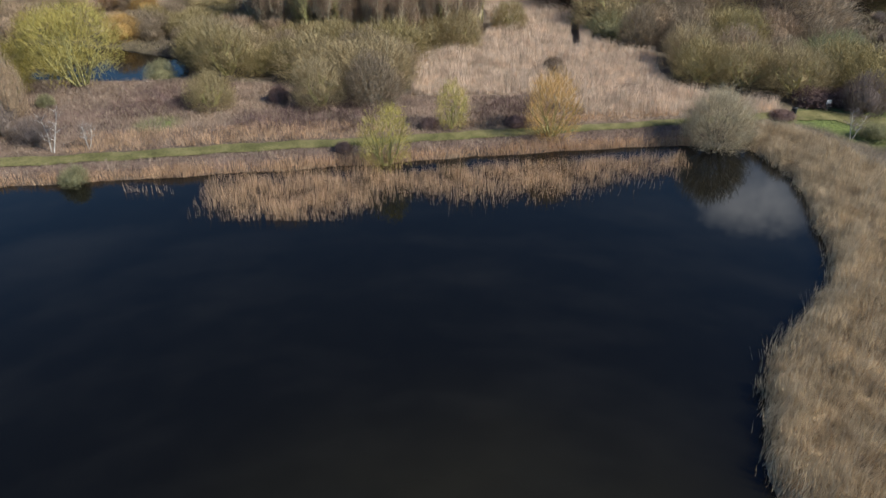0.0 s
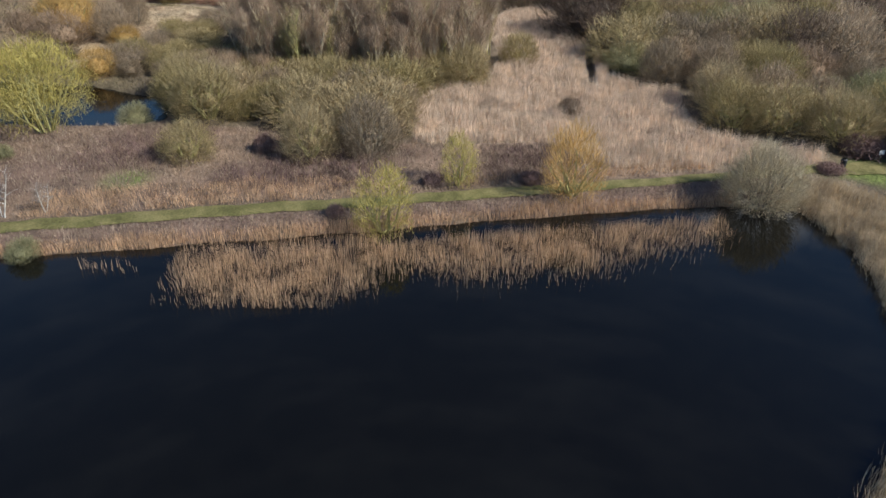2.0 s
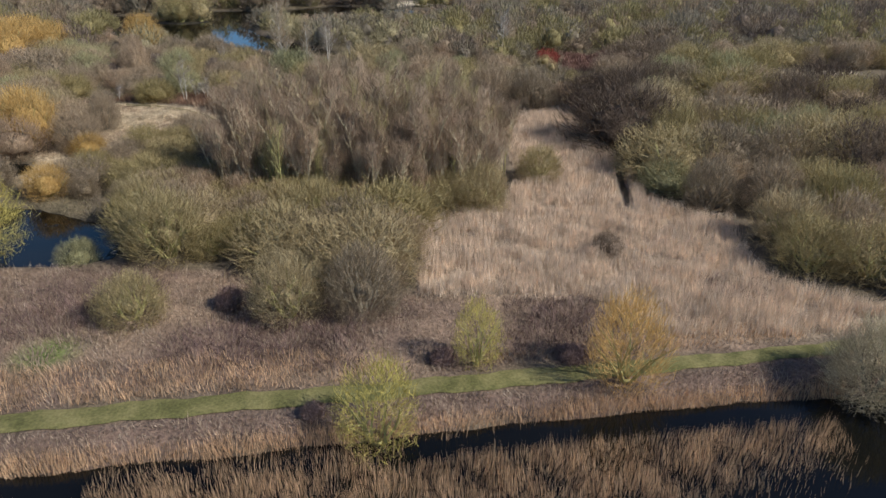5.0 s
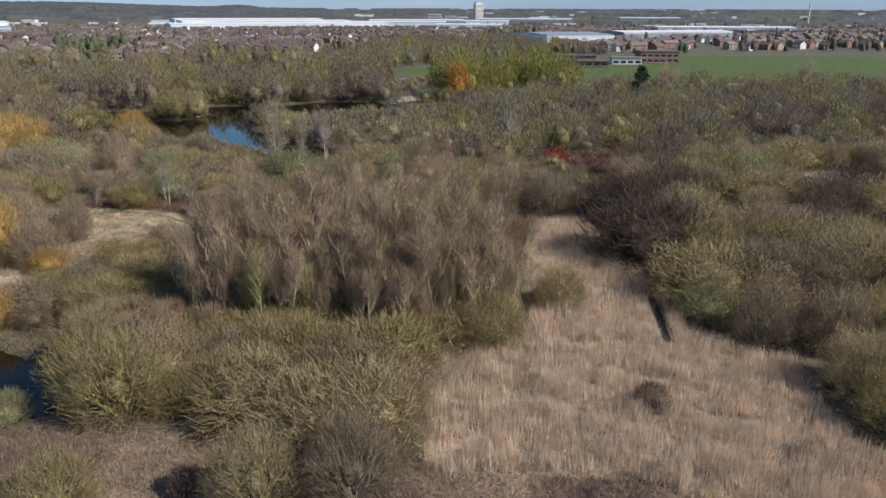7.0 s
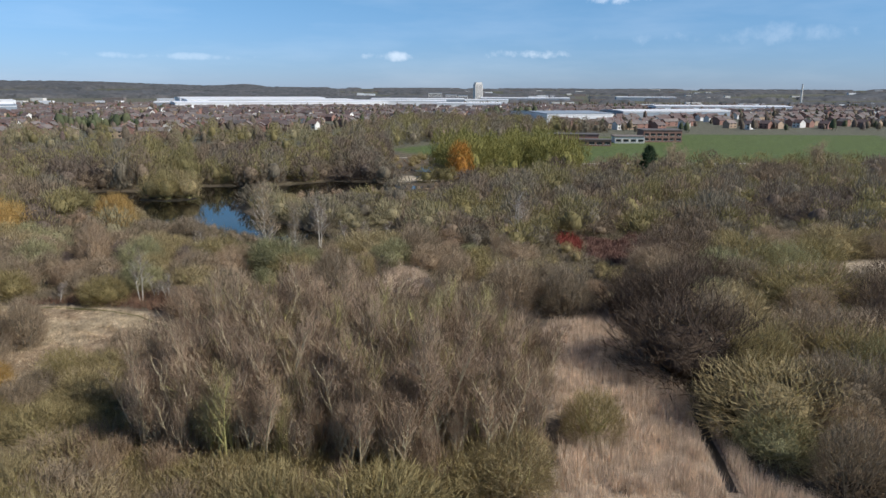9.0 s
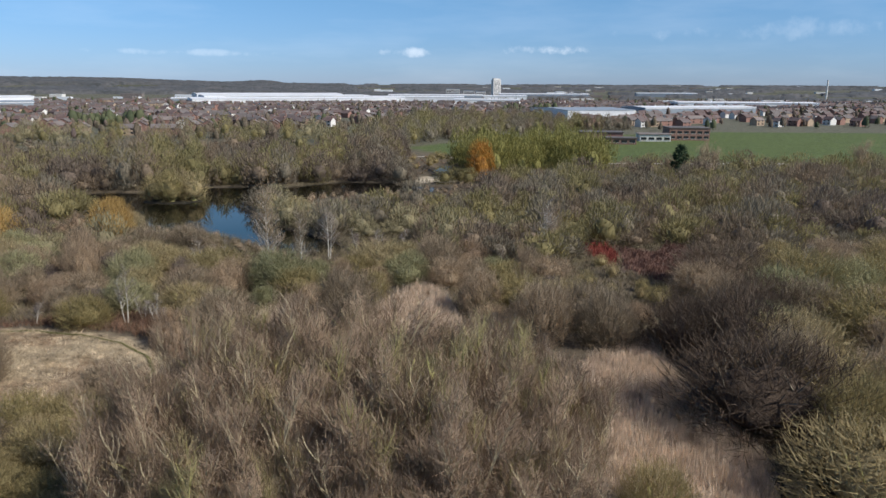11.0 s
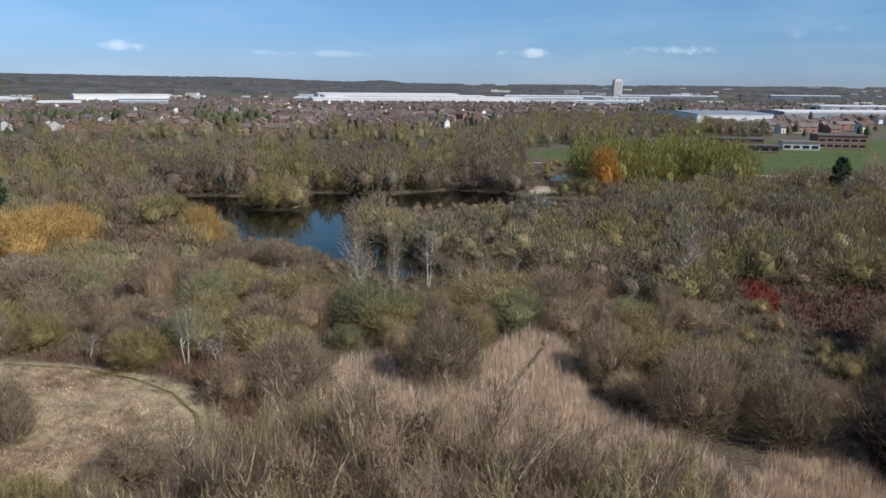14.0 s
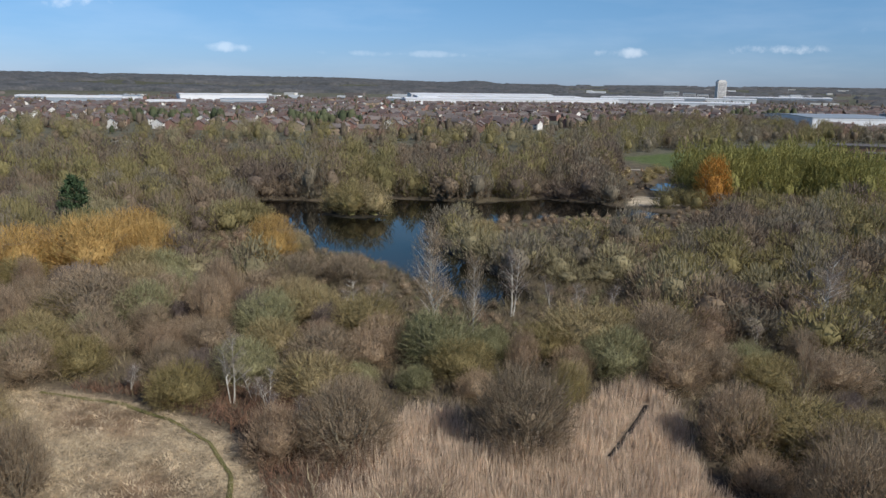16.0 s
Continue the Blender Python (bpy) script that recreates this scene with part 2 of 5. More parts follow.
M = {
    "ground": material("ground", (0.1, 0.1, 0.1), 0.95, 0.5, 0.35, 3.0, 0.25, attribute="tint"),
    "water": water_material(),
    "path": material("mown_grass", (0.124, 0.121, 0.039), 0.9, 0.4, 0.5, 5.0, 0.06, hue=(0.169, 0.149, 0.060)),
    "reed": material("dry_reed", (0.753, 0.619, 0.470), 0.75, 0.38, 0.5, 1.6, random_by="island", hue=(0.565, 0.437, 0.322), see_through=0.25),
    "reed_gold": material("golden_reed", (0.6, 0.48, 0.31), 0.75, 0.5, 0.7, 2.2, random_by="island", hue=(0.4, 0.32, 0.215), see_through=0.25),
    "dry_grass": material("dry_grass", (0.68, 0.57, 0.4), 0.8, 0.75, 0.42, 1.3, random_by="island", hue=(0.44, 0.34, 0.22), see_through=0.25),
    "heath": material("brown_heath", (0.195, 0.135, 0.104), 0.85, 0.35, 0.3, 2.0, random_by="island", hue=(0.325, 0.256, 0.181)),
    "bramble": material("bramble_stems", (0.158, 0.099, 0.087), 0.85, 0.4, 0.9, 6.0, random_by="object", hue=(0.225, 0.147, 0.117)),
    "undergrowth": material("undergrowth", (0.20, 0.155, 0.10), 0.85, 0.35, 0.25, 2.0, random_by="island", hue=(0.165, 0.14, 0.075)),
    "bracken": material("dead_bracken", (0.138, 0.077, 0.055), 0.85, 0.4, 0.5, 2.5, random_by="island", hue=(0.226, 0.132, 0.079)),
    "briar": material("bramble_canes", (0.132, 0.082, 0.073), 0.85, 0.4, 0.5, 2.5, random_by="island", hue=(0.196, 0.132, 0.106)),
    "wood_tint": material("woodland_twigs", (0.200, 0.200, 0.200), 0.85, 0.25, 0.3, 3.0, attribute="tint", see_through=0.3),
    "red_heath": material("rust_heath", (0.202, 0.105, 0.079), 0.85, 0.35, 0.3, 2.0, random_by="island", hue=(0.156, 0.088, 0.063)),
    "rust_tip": material("red_bracken", (0.292, 0.061, 0.043), 0.85, 0.35, 0.3, 2.0, random_by="island", hue=(0.206, 0.061, 0.043)),
    "reed_lake": material("lake_reed", (0.682, 0.473, 0.286), 0.75, 0.25, 0.3, 0.9, random_by="island", hue=(0.484, 0.308, 0.178), see_through=0.25),
    "bark": material("bark", (0.21, 0.18, 0.13), 0.9, 0.4, 2.0, 18.0),
    "bark_alder": material("alder_bark", (0.456, 0.382, 0.246), 0.9, 0.4, 2.0, 18.0),
    "bark_moss": material("mossy_bark", (0.396, 0.360, 0.143), 0.9, 0.4, 2.0, 18.0),
    "bark_pale": material("pale_bark", (0.527, 0.493, 0.425), 0.8, 0.45, 1.5, 9.0),
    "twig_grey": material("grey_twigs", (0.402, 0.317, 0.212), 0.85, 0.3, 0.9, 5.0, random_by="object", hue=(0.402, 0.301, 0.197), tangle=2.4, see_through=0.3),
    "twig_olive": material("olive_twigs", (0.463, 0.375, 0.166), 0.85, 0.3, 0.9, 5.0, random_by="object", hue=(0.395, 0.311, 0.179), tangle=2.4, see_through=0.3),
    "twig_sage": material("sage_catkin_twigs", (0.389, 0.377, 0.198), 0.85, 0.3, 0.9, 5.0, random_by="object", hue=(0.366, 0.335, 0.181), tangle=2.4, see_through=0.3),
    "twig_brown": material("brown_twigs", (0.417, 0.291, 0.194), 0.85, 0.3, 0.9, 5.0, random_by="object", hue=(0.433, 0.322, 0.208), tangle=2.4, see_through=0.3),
    "twig_alder": material("alder_twigs", (0.337, 0.244, 0.168), 0.85, 0.3, 0.9, 5.0, random_by="object", hue=(0.300, 0.215, 0.143), see_through=0.3),
    "twig_moss": material("mossy_twigs", (0.370, 0.309, 0.156), 0.85, 0.3, 0.9, 5.0, random_by="object", hue=(0.325, 0.260, 0.141), see_through=0.3),
    "twig_purple": material("purplish_twigs", (0.248, 0.190, 0.159), 0.85, 0.3, 0.9, 5.0, random_by="object", hue=(0.248, 0.205, 0.163), see_through=0.3),
    "leaf_yellow": material("yellow_green_leaves", (0.410, 0.330, 0.077), 0.7, 0.3, 0.6, 5.0, random_by="object", hue=(0.370, 0.310, 0.090), see_through=0.3),
    "leaf_orange": material("ochre_willow_twigs", (0.508, 0.326, 0.106), 0.7, 0.3, 0.6, 5.0, random_by="object", hue=(0.454, 0.298, 0.111), see_through=0.2),
    "leaf_amber": material("amber_willow_twigs", (0.66, 0.42, 0.15), 0.7, 0.3, 0.6, 5.0, hue=(0.58, 0.38, 0.15), see_through=0.35),
    "leaf_lime": material("lime_leaves", (0.297, 0.274, 0.068), 0.7, 0.3, 0.6, 5.0, random_by="object", hue=(0.262, 0.240, 0.079), see_through=0.3, tangle=1.3),
    "leaf_rust": material("rust_leaves", (0.5, 0.23, 0.04), 0.7, 0.3, 0.6, 5.0, random_by="object", hue=(0.44, 0.22, 0.05), see_through=0.2),
    "needle": material("dark_needles", (0.035, 0.065, 0.03), 0.7, 0.4, 0.6, 5.0, random_by="object", hue=(0.05, 0.08, 0.035)),
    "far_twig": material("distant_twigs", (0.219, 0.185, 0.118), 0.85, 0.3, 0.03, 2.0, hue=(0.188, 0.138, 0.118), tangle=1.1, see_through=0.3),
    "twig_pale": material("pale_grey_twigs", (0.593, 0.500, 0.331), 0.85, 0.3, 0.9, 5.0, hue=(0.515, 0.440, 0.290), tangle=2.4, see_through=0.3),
    # the eastern wood's shade put into twig colour; one lone bush is truly dark
    "twig_dark_shade": material("dark_shade_twigs", (0.153, 0.109, 0.077), 0.85, 0.3, 0.9, 5.0, random_by="object", hue=(0.184, 0.136, 0.093), tangle=2.4, see_through=0.3),
    "hill_wood": material("hill_woodland", (0.088, 0.092, 0.089), 0.85, 0.4, 0.02, 0.15, hue=(0.112, 0.107, 0.102)),
    "far_green": material("distant_dark_trees", (0.06, 0.08, 0.04), 0.85, 0.3, 0.03, 0.3, random_by="island", hue=(0.10, 0.10, 0.05)),
    "brick": material("red_brick", (0.29, 0.165, 0.13), 0.85, 0.25, 0.8, 7.0),
    "brick_pale": material("buff_brick", (0.42, 0.31, 0.22), 0.85, 0.25, 0.8, 7.0),
    "render": material("white_render", (0.74, 0.71, 0.66), 0.85, 0.1, 0.5, 4.0),
    "tile_red": material("red_roof_tiles", (0.164, 0.110, 0.098), 0.85, 0.3, 0.5, 6.0, random_by="object", hue=(0.131, 0.106, 0.098)),
    "tile_grey": material("grey_roof_tiles", (0.17, 0.15, 0.14), 0.8, 0.3, 0.5, 6.0, random_by="object", hue=(0.2, 0.165, 0.145)),
    "metal_white": material("white_metal_cladding", (0.80, 0.80, 0.80), 0.5, 0.08, 0.05, 1.0),
    "metal_grey": material("grey_metal_cladding", (0.30, 0.34, 0.38), 0.5, 0.1, 0.05, 1.0),
    "concrete": material("concrete", (0.68, 0.65, 0.6), 0.85, 0.15, 0.2, 2.0),
    "glass": material("dark_window_glass", (0.03, 0.035, 0.04), 0.08, 0.1, 0.3, 2.0, spec=0.5),
    "dark": material("dark_plastic", (0.02, 0.022, 0.022), 0.6, 0.2, 2.0, 9.0),
    "peat": material("wet_peat", (0.012, 0.010, 0.008), 0.35, 0.3, 0.8, 6.0, 0.03),
    "stone": material("pale_gravel", (0.45, 0.40, 0.32), 0.9, 0.3, 0.4, 4.0),
}


# ---------------------------------------------------------------- mesh helpers
def mesh_of(name, verts, faces, mat, smooth_faces=False):
    """verts: n x 3, faces: m x 3 or m x 4 numbers."""
    me = bpy.data.meshes.new(name)
    verts, faces = np.asarray(verts, np.float32), np.asarray(faces, np.int32)
    k = faces.shape[1]
    me.vertices.add(len(verts)), me.loops.add(faces.size), me.polygons.add(len(faces))
    me.vertices.foreach_set("co", verts.ravel())
    me.loops.foreach_set("vertex_index", faces.ravel())
    me.polygons.foreach_set("loop_start", np.arange(0, faces.size, k, dtype=np.int32))
    me.polygons.foreach_set("loop_total", np.full(len(faces), k, np.int32))
    me.polygons.foreach_set("use_smooth", np.full(len(faces), smooth_faces, bool))
    me.update(calc_edges=True)
    me.materials.append(mat)
    return me


def part(name, geo, mat, parent, label=""):
    """Links geometry (a bmesh, a mesh, or (verts, faces)) as one mesh under a thing."""
    if isinstance(geo, bmesh.types.BMesh):
        me = bpy.data.meshes.new(name)
        geo.to_mesh(me), geo.free()
        me.materials.append(mat)
    elif isinstance(geo, bpy.types.Mesh):
        me = geo
    else:
        me = mesh_of(name, geo[0], geo[1], mat, name == "crown")
    ob = new(name, me)
    ob.parent = parent
    if label:
        tagged(ob, label)
    return ob


def thing(name, label, category, group="", kind="", at=None):
    ob = new(name)
    ob.empty_display_size = 0.3
    if at is not None:
        ob.matrix_basis = at
    return tagged(ob, label, category, group, kind)


def joined(*pieces):
    """Joins (verts, faces) pieces into one."""
    vs, fs, n = [], [], 0
    for v, f in pieces:
        vs.append(np.asarray(v, float)), fs.append(np.asarray(f) + n)
        n += len(v)
    return np.concatenate(vs), np.concatenate(fs)


def sdf(poly, x, y):
    """Distance to a closed outline, negative inside."""
    p = np.asarray(poly, float)
    best, inside = np.full(np.shape(x), 1e9), np.zeros(np.shape(x), bool)
    for (ax, ay), (bx, by) in zip(p, np.roll(p, -1, 0)):
        ex, ey = bx - ax, by - ay
        u = np.clip(((x - ax) * ex + (y - ay) * ey) / (ex * ex + ey * ey + 1e-9), 0, 1)
        best = np.minimum(best, np.hypot(x - ax - u * ex, y - ay - u * ey))
        cross = (ay > y) != (by > y)
        inside ^= cross & (x < ex * (y - ay) / (ey if abs(ey) > 1e-9 else 1e-9) + ax)
    return np.where(inside, -best, best)


def ripple(x, y, s, seed=0.0):
    """A cheap smooth noise, about -1 to 1."""
    a = np.sin(x / s + 1.7 * np.sin(y / s * 0.7 + seed) + seed) + np.sin(y / s * 1.13 + 1.9 * np.sin(x / s * 0.61 + 2 * seed) + 3 * seed)
    b = np.sin((x + y) / s * 2.3 + seed * 5) * np.sin((x - y) / s * 1.9 + seed * 7)
    return 0.38 * a + 0.3 * b


# ---------------------------------------------------------------- the plan
LAKE = [(-170, 44), (-43.4, 62.4), (-22.1, 65.6), (-6.2, 68.1), (7, 70.5), (19.6, 72.2), (26.6, 72.9), (33.5, 72), (35.2, 67), (35, 61.8), (33.2, 55.3), (32.7, 51.4), (30.8, 46.4), (27.6, 42.7), (24.7, 39.7), (22.2, 36.9), (20.6, 34.2), (19.7, 30.8), (18.5, 28.1), (18.3, 25.7), (16, 8), (20, -60), (-170, -60)]
POND = [(-70, 112), (-50, 109), (-46, 107), (-40, 104.7), (-36.5, 100.5), (-35, 95.5), (-40, 93.5), (-52, 93.8), (-70, 97)]
POND_SMALL = [(-68, 119), (-60, 118), (-57, 122), (-60, 126), (-70, 126)]
MERE = [(-124, 277), (-112, 284), (-100, 284), (-92, 296), (-78, 297), (-60, 299), (-45, 312), (-30, 311), (-18, 304), (-8, 300), (-8, 292), (-22, 288), (-36, 282), (-50, 268), (-62, 256), (-57, 246), (-50, 236), (-40, 226), (-30, 216), (-27, 208), (-34, 204), (-44, 210), (-54, 219), (-64, 226), (-80, 228), (-94, 236), (-100, 250), (-112, 262)]
POND_EAST = [(71, 133), (78, 127), (100, 128), (115, 152), (80, 147)]
POND_GLADE = [(55, 98), (63, 97), (66, 102), (57, 103)]
POND_NORTH = [(57, 305), (66, 304), (73, 324), (62, 324)]
POND_BEACH = [(-15, 344), (-10, 341), (-6, 349), (-7, 360), (-12, 364), (-15, 356)]
WATERS = [LAKE, POND, POND_SMALL, MERE, POND_EAST, POND_GLADE, POND_NORTH, POND_BEACH]
ISLAND = (-86.0, 269.0, 8.5, 5.5)
REEDBED = [(12.8, 152), (20.5, 156), (20, 140), (22.7, 127), (23.2, 112), (24.6, 107.4), (31, 104), (29, 97), (29.6, 90), (33.5, 86.4), (41, 83.6), (40, 81.5), (28, 80), (17, 80), (13, 86), (6, 87.4), (-4, 86.7), (-4.1, 104.5), (5.5, 108.2), (8.7, 120.7), (7, 137), (9.8, 148)]
REEDBED_NORTH = [(-31.5, 165.5), (-27, 167.5), (-24, 161), (-16.3, 162.5), (-16, 170), (-13, 178), (-10.2, 182.5), (-6.4, 176), (-3.7, 160), (6, 152), (9, 146), (4, 138), (-10, 139), (-26, 140), (-33, 148), (-33, 157)]
BANK_REED = [(34.5, 76.5), (36.6, 77), (39.6, 75.8), (42.5, 72.3), (43.5, 68), (44.5, 62), (46, 40), (44, 12), (16, 12), (18.3, 25.7), (18.5, 28.1), (19.7, 30.8), (20.6, 34.2), (22.2, 36.9), (24.7, 39.7), (27.6, 42.7), (30.8, 46.4), (32.7, 51.4), (33.2, 55.3), (35, 61.8), (34.5, 67), (33.5, 72)]
FIELD = [(-38, 143), (-37.5, 148), (-41, 151.5), (-47.5, 155.7), (-54, 157.3), (-60, 158.4), (-67, 158), (-74, 157), (-70, 150), (-60, 144), (-57, 138), (-60, 128), (-56, 116), (-51, 117), (-47, 131), (-44, 141)]
HEATH = [(-56, 65), (-46, 68.5), (28, 79.4), (17, 80), (12, 86.5), (-3, 87), (-12, 88), (-20, 91), (-33, 93), (-50, 92), (-60, 90), (-64, 75)]
BANK = [(-60, 60), (-43.4, 62.6), (-6.2, 68.3), (26.6, 73.2), (34, 73), (37, 78), (28, 77.6), (-46, 65.5), (-60, 63)]
LAWN = [(39, 79), (43.6, 82.8), (47.5, 83.6), (56, 80), (58, 68), (49, 69), (45.2, 73), (43, 77)]
RUST = [(27, 212), (34, 206), (39, 216), (47, 206), (44, 190), (30, 184), (25, 194), (27.5, 205)]
RUST_TIP = [(20.5, 216.5), (25.7, 213), (26.5, 205.5), (23.7, 195.5), (21.5, 203.5)]
SAND = [(67, 191), (90, 190), (84, 177), (67, 177)]
BEACH = [(-21, 322), (-8, 328), (-6, 311), (-19, 307)]
PLAYING_FIELD = [(-40, 445), (-10, 402), (58, 374), (185, 380), (260, 450), (330, 600), (181, 600), (114, 566), (65, 565), (10, 520)]


def smooth(a, b, v):
    u = np.clip((v - a) / (b - a), 0, 1)
    return u * u * (3 - 2 * u)


def height(x, y):
    x, y = np.asarray(x, float), np.asarray(y, float)
    z = 0.62 + 0.10 * ripple(x, y, 5.0, 1.3) + 0.05 * ripple(x, y, 1.9, 4.1)
    for w in WATERS:
        d = sdf(w, x, y) + 0.25 * ripple(x, y, 1.4, 2.2)
        z = np.minimum(z, -0.9 + (z + 0.9) * smooth(-1.6, 1.2, d))
    isle = np.hypot((x - ISLAND[0]) / ISLAND[2], (y - ISLAND[1]) / ISLAND[3])
    z = np.where(isle < 1.4, np.maximum(z, 0.5 - 1.3 * smooth(0.75, 1.4, isle)), z)
    far = np.hypot(x, y)
    z = z + 36.0 * smooth(1500, 4700, far)
    az = np.degrees(np.arctan2(x, y))
    ridge = smooth(-8, -30, az) * (0.8 + 0.2 * smooth(-28, -44, az))
    z = z + ridge * 34 * smooth(1900, 3300, far) * (1 + 0.10 * ripple(x, y, 240, 2.0)) * (1 - 0.5 * smooth(3600, 4900, far))
    knoll = np.exp(-((az + 15) / 1.6) ** 2) + 0.7 * np.exp(-((az - 33) / 2.5) ** 2)
    return z + knoll * 12 * smooth(2600, 3600, far)


LITTER, STRAW, TAN, BROWN = (0.115, 0.09, 0.06), (0.33, 0.255, 0.18), (0.40, 0.32, 0.205), (0.16, 0.108, 0.08)


def ground_tint(x, y):
    c = np.empty((len(x), 3))
    c[:] = LITTER

    def blend(k, colour):
        c[:] = c * (1 - k[:, None]) + np.array(colour) * k[:, None]

    wob = 0.5 * ripple(x, y, 2.3, 0.7)
    blend(np.clip(0.5 * ripple(x, y, 6.0, 5.0), 0, 1), (0.17, 0.14, 0.07))
    for poly, colour in ((HEATH, BROWN), (BANK, BROWN), (REEDBED, STRAW), (REEDBED_NORTH, STRAW), (BANK_REED, (0.26, 0.19, 0.11)), (FIELD, TAN), (LAWN, (0.12, 0.15, 0.04)), (RUST, (0.13, 0.085, 0.065)), (RUST_TIP, (0.17, 0.05, 0.04)), (SAND, (0.42, 0.34, 0.24)), (BEACH, (0.50, 0.42, 0.30))):
        blend(smooth(0.8, -0.8, sdf(poly, x, y) + wob), colour)
    heath = smooth(0.8, -0.8, sdf(HEATH, x, y))
    blend(heath * np.clip(0.3 + 0.9 * ripple(x, y, 4.2, 3.0), 0, 1), (0.27, 0.19, 0.125))
    blend(heath * np.clip(1.2 - np.hypot(x + 33, y - 77.5) / 2.6, 0, 0.8), (0.13, 0.20, 0.04))
    blend(smooth(0.5, -1.5, sdf(FIELD, x, y)) * np.clip(0.9 * ripple(x, y, 2.6, 6.0), 0, 0.8), (0.22, 0.155, 0.09))
    blend(smooth(0.5, -1.5, sdf(FIELD, x, y)) * np.clip(1.3 * ripple(x, y, 4.6, 8.0), 0, 0.75), (0.19, 0.12, 0.07))
    wet = np.min([sdf(w, x, y) for w in WATERS], 0)
    blend(smooth(0.3, -0.6, wet), (0.035, 0.03, 0.02))
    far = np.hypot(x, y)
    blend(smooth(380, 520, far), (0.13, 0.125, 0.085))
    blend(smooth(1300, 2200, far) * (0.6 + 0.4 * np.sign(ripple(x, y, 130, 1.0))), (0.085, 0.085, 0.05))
    blend(smooth(-2, -8, sdf(PLAYING_FIELD, x, y)), (0.095, 0.125, 0.036))
    return c


def steps(*spans):
    """Grid lines from (start, end, step) spans, end to end."""
    out = []
    for a, b, s in spans:
        out += list(np.linspace(a, b, max(2, int(round((b - a) / s)) + 1))[:-1])
    return np.array(out + [spans[-1][1]])


def build_ground():
    grow = [330 * 1.14 ** k for k in range(1, 21)] + [4950]
    xs = np.concatenate([-np.array(grow)[::-1], steps((-330, -130, 8), (-130, -75, 3.5), (-75, 55, 1.3), (55, 130, 3.5), (130, 330, 8)), grow])
    ys = np.concatenate([[-4950, -1500, -400, -120], steps((-60, 15, 5), (15, 185, 1.3), (185, 330, 3.0), (330, 640, 10)), [640 * 1.09 ** k for k in range(1, 24)], [4950]])
    gx, gy = np.meshgrid(xs, ys)
    x, y = gx.ravel(), gy.ravel()
    v = np.stack([x, y, height(x, y)], 1)
    i = np.arange(len(xs) * len(ys)).reshape(len(ys), len(xs))
    f = np.stack([i[:-1, :-1], i[:-1, 1:], i[1:, 1:], i[1:, :-1]], -1).reshape(-1, 4)
    me = mesh_of("ground", v, f, M["ground"])
    me.polygons.foreach_set("use_smooth", np.ones(len(f), bool))
    at = me.color_attributes.new("tint", "FLOAT_COLOR", "POINT")
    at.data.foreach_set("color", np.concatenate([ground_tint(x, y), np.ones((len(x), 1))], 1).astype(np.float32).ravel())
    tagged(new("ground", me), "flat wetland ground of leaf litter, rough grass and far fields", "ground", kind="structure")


build_ground()


def build_water():
    for name, poly, label in (("water_lake", LAKE, "still dark lake reflecting the blue sky"), ("water_pond", POND, "small dark pond among willows"), ("water_pool", POND_SMALL, "small dark pool beside a dry field"), ("water_mere", MERE, "blue lake with a bushy island"), ("water_east", POND_EAST, "open blue water behind the bushes"), ("water_glade", POND_GLADE, "small pool hidden among the bushes"), ("water_north", POND_NORTH, "small pond in the far woods"), ("water_beach", POND_BEACH, "narrow pond behind a pale beach")):
        p = np.array(poly)
        (x0, y0), (x1, y1) = p.min(0) - 2, p.max(0) + 2
        tagged(new(name, mesh_of(name, [(x0, y0, 0), (x1, y0, 0), (x1, y1, 0), (x0, y1, 0)], [(0, 1, 2, 3)], M["water"])), label, "water", kind="structure")


build_water()


def ribbon(name, line, widths, lift, mat, label, category):
    """A strip that lies on the ground along a line."""
    p = np.array(line, float)
    k = np.concatenate([[0], np.cumsum(np.hypot(*np.diff(p, axis=0).T))])
    s = np.arange(0, k[-1], 1.0)
    x, y, w = np.interp(s, k, p[:, 0]), np.interp(s, k, p[:, 1]), np.interp(s, k, widths)
    tx, ty = np.gradient(x), np.gradient(y)
    n = np.hypot(tx, ty)
    nx, ny = -ty / n, tx / n
    rows = []
    for u in (-0.5, -0.25, 0, 0.25, 0.5):
        ww = w * (1 + 0.12 * np.sin(s * 0.9 + 9 * u) + 0.08 * np.sin(s * 2.3 + 4 * u))
        px, py = x + nx * ww * u, y + ny * ww * u
        rows.append(np.stack([px, py, height(px, py) + lift - 0.05 * (abs(u) > 0.4)], 1))
    v = np.stack(rows, 1).reshape(-1, 3)
    i = np.arange(len(s) * 5).reshape(len(s), 5)
    f = np.stack([i[:-1, :-1], i[:-1, 1:], i[1:, 1:], i[1:, :-1]], -1).reshape(-1, 4)
    me = mesh_of(name, v, f[:, ::-1], mat)
    me.polygons.foreach_set("use_smooth", np.ones(len(f), bool))
    return tagged(new(name, me), label, category, kind="structure")


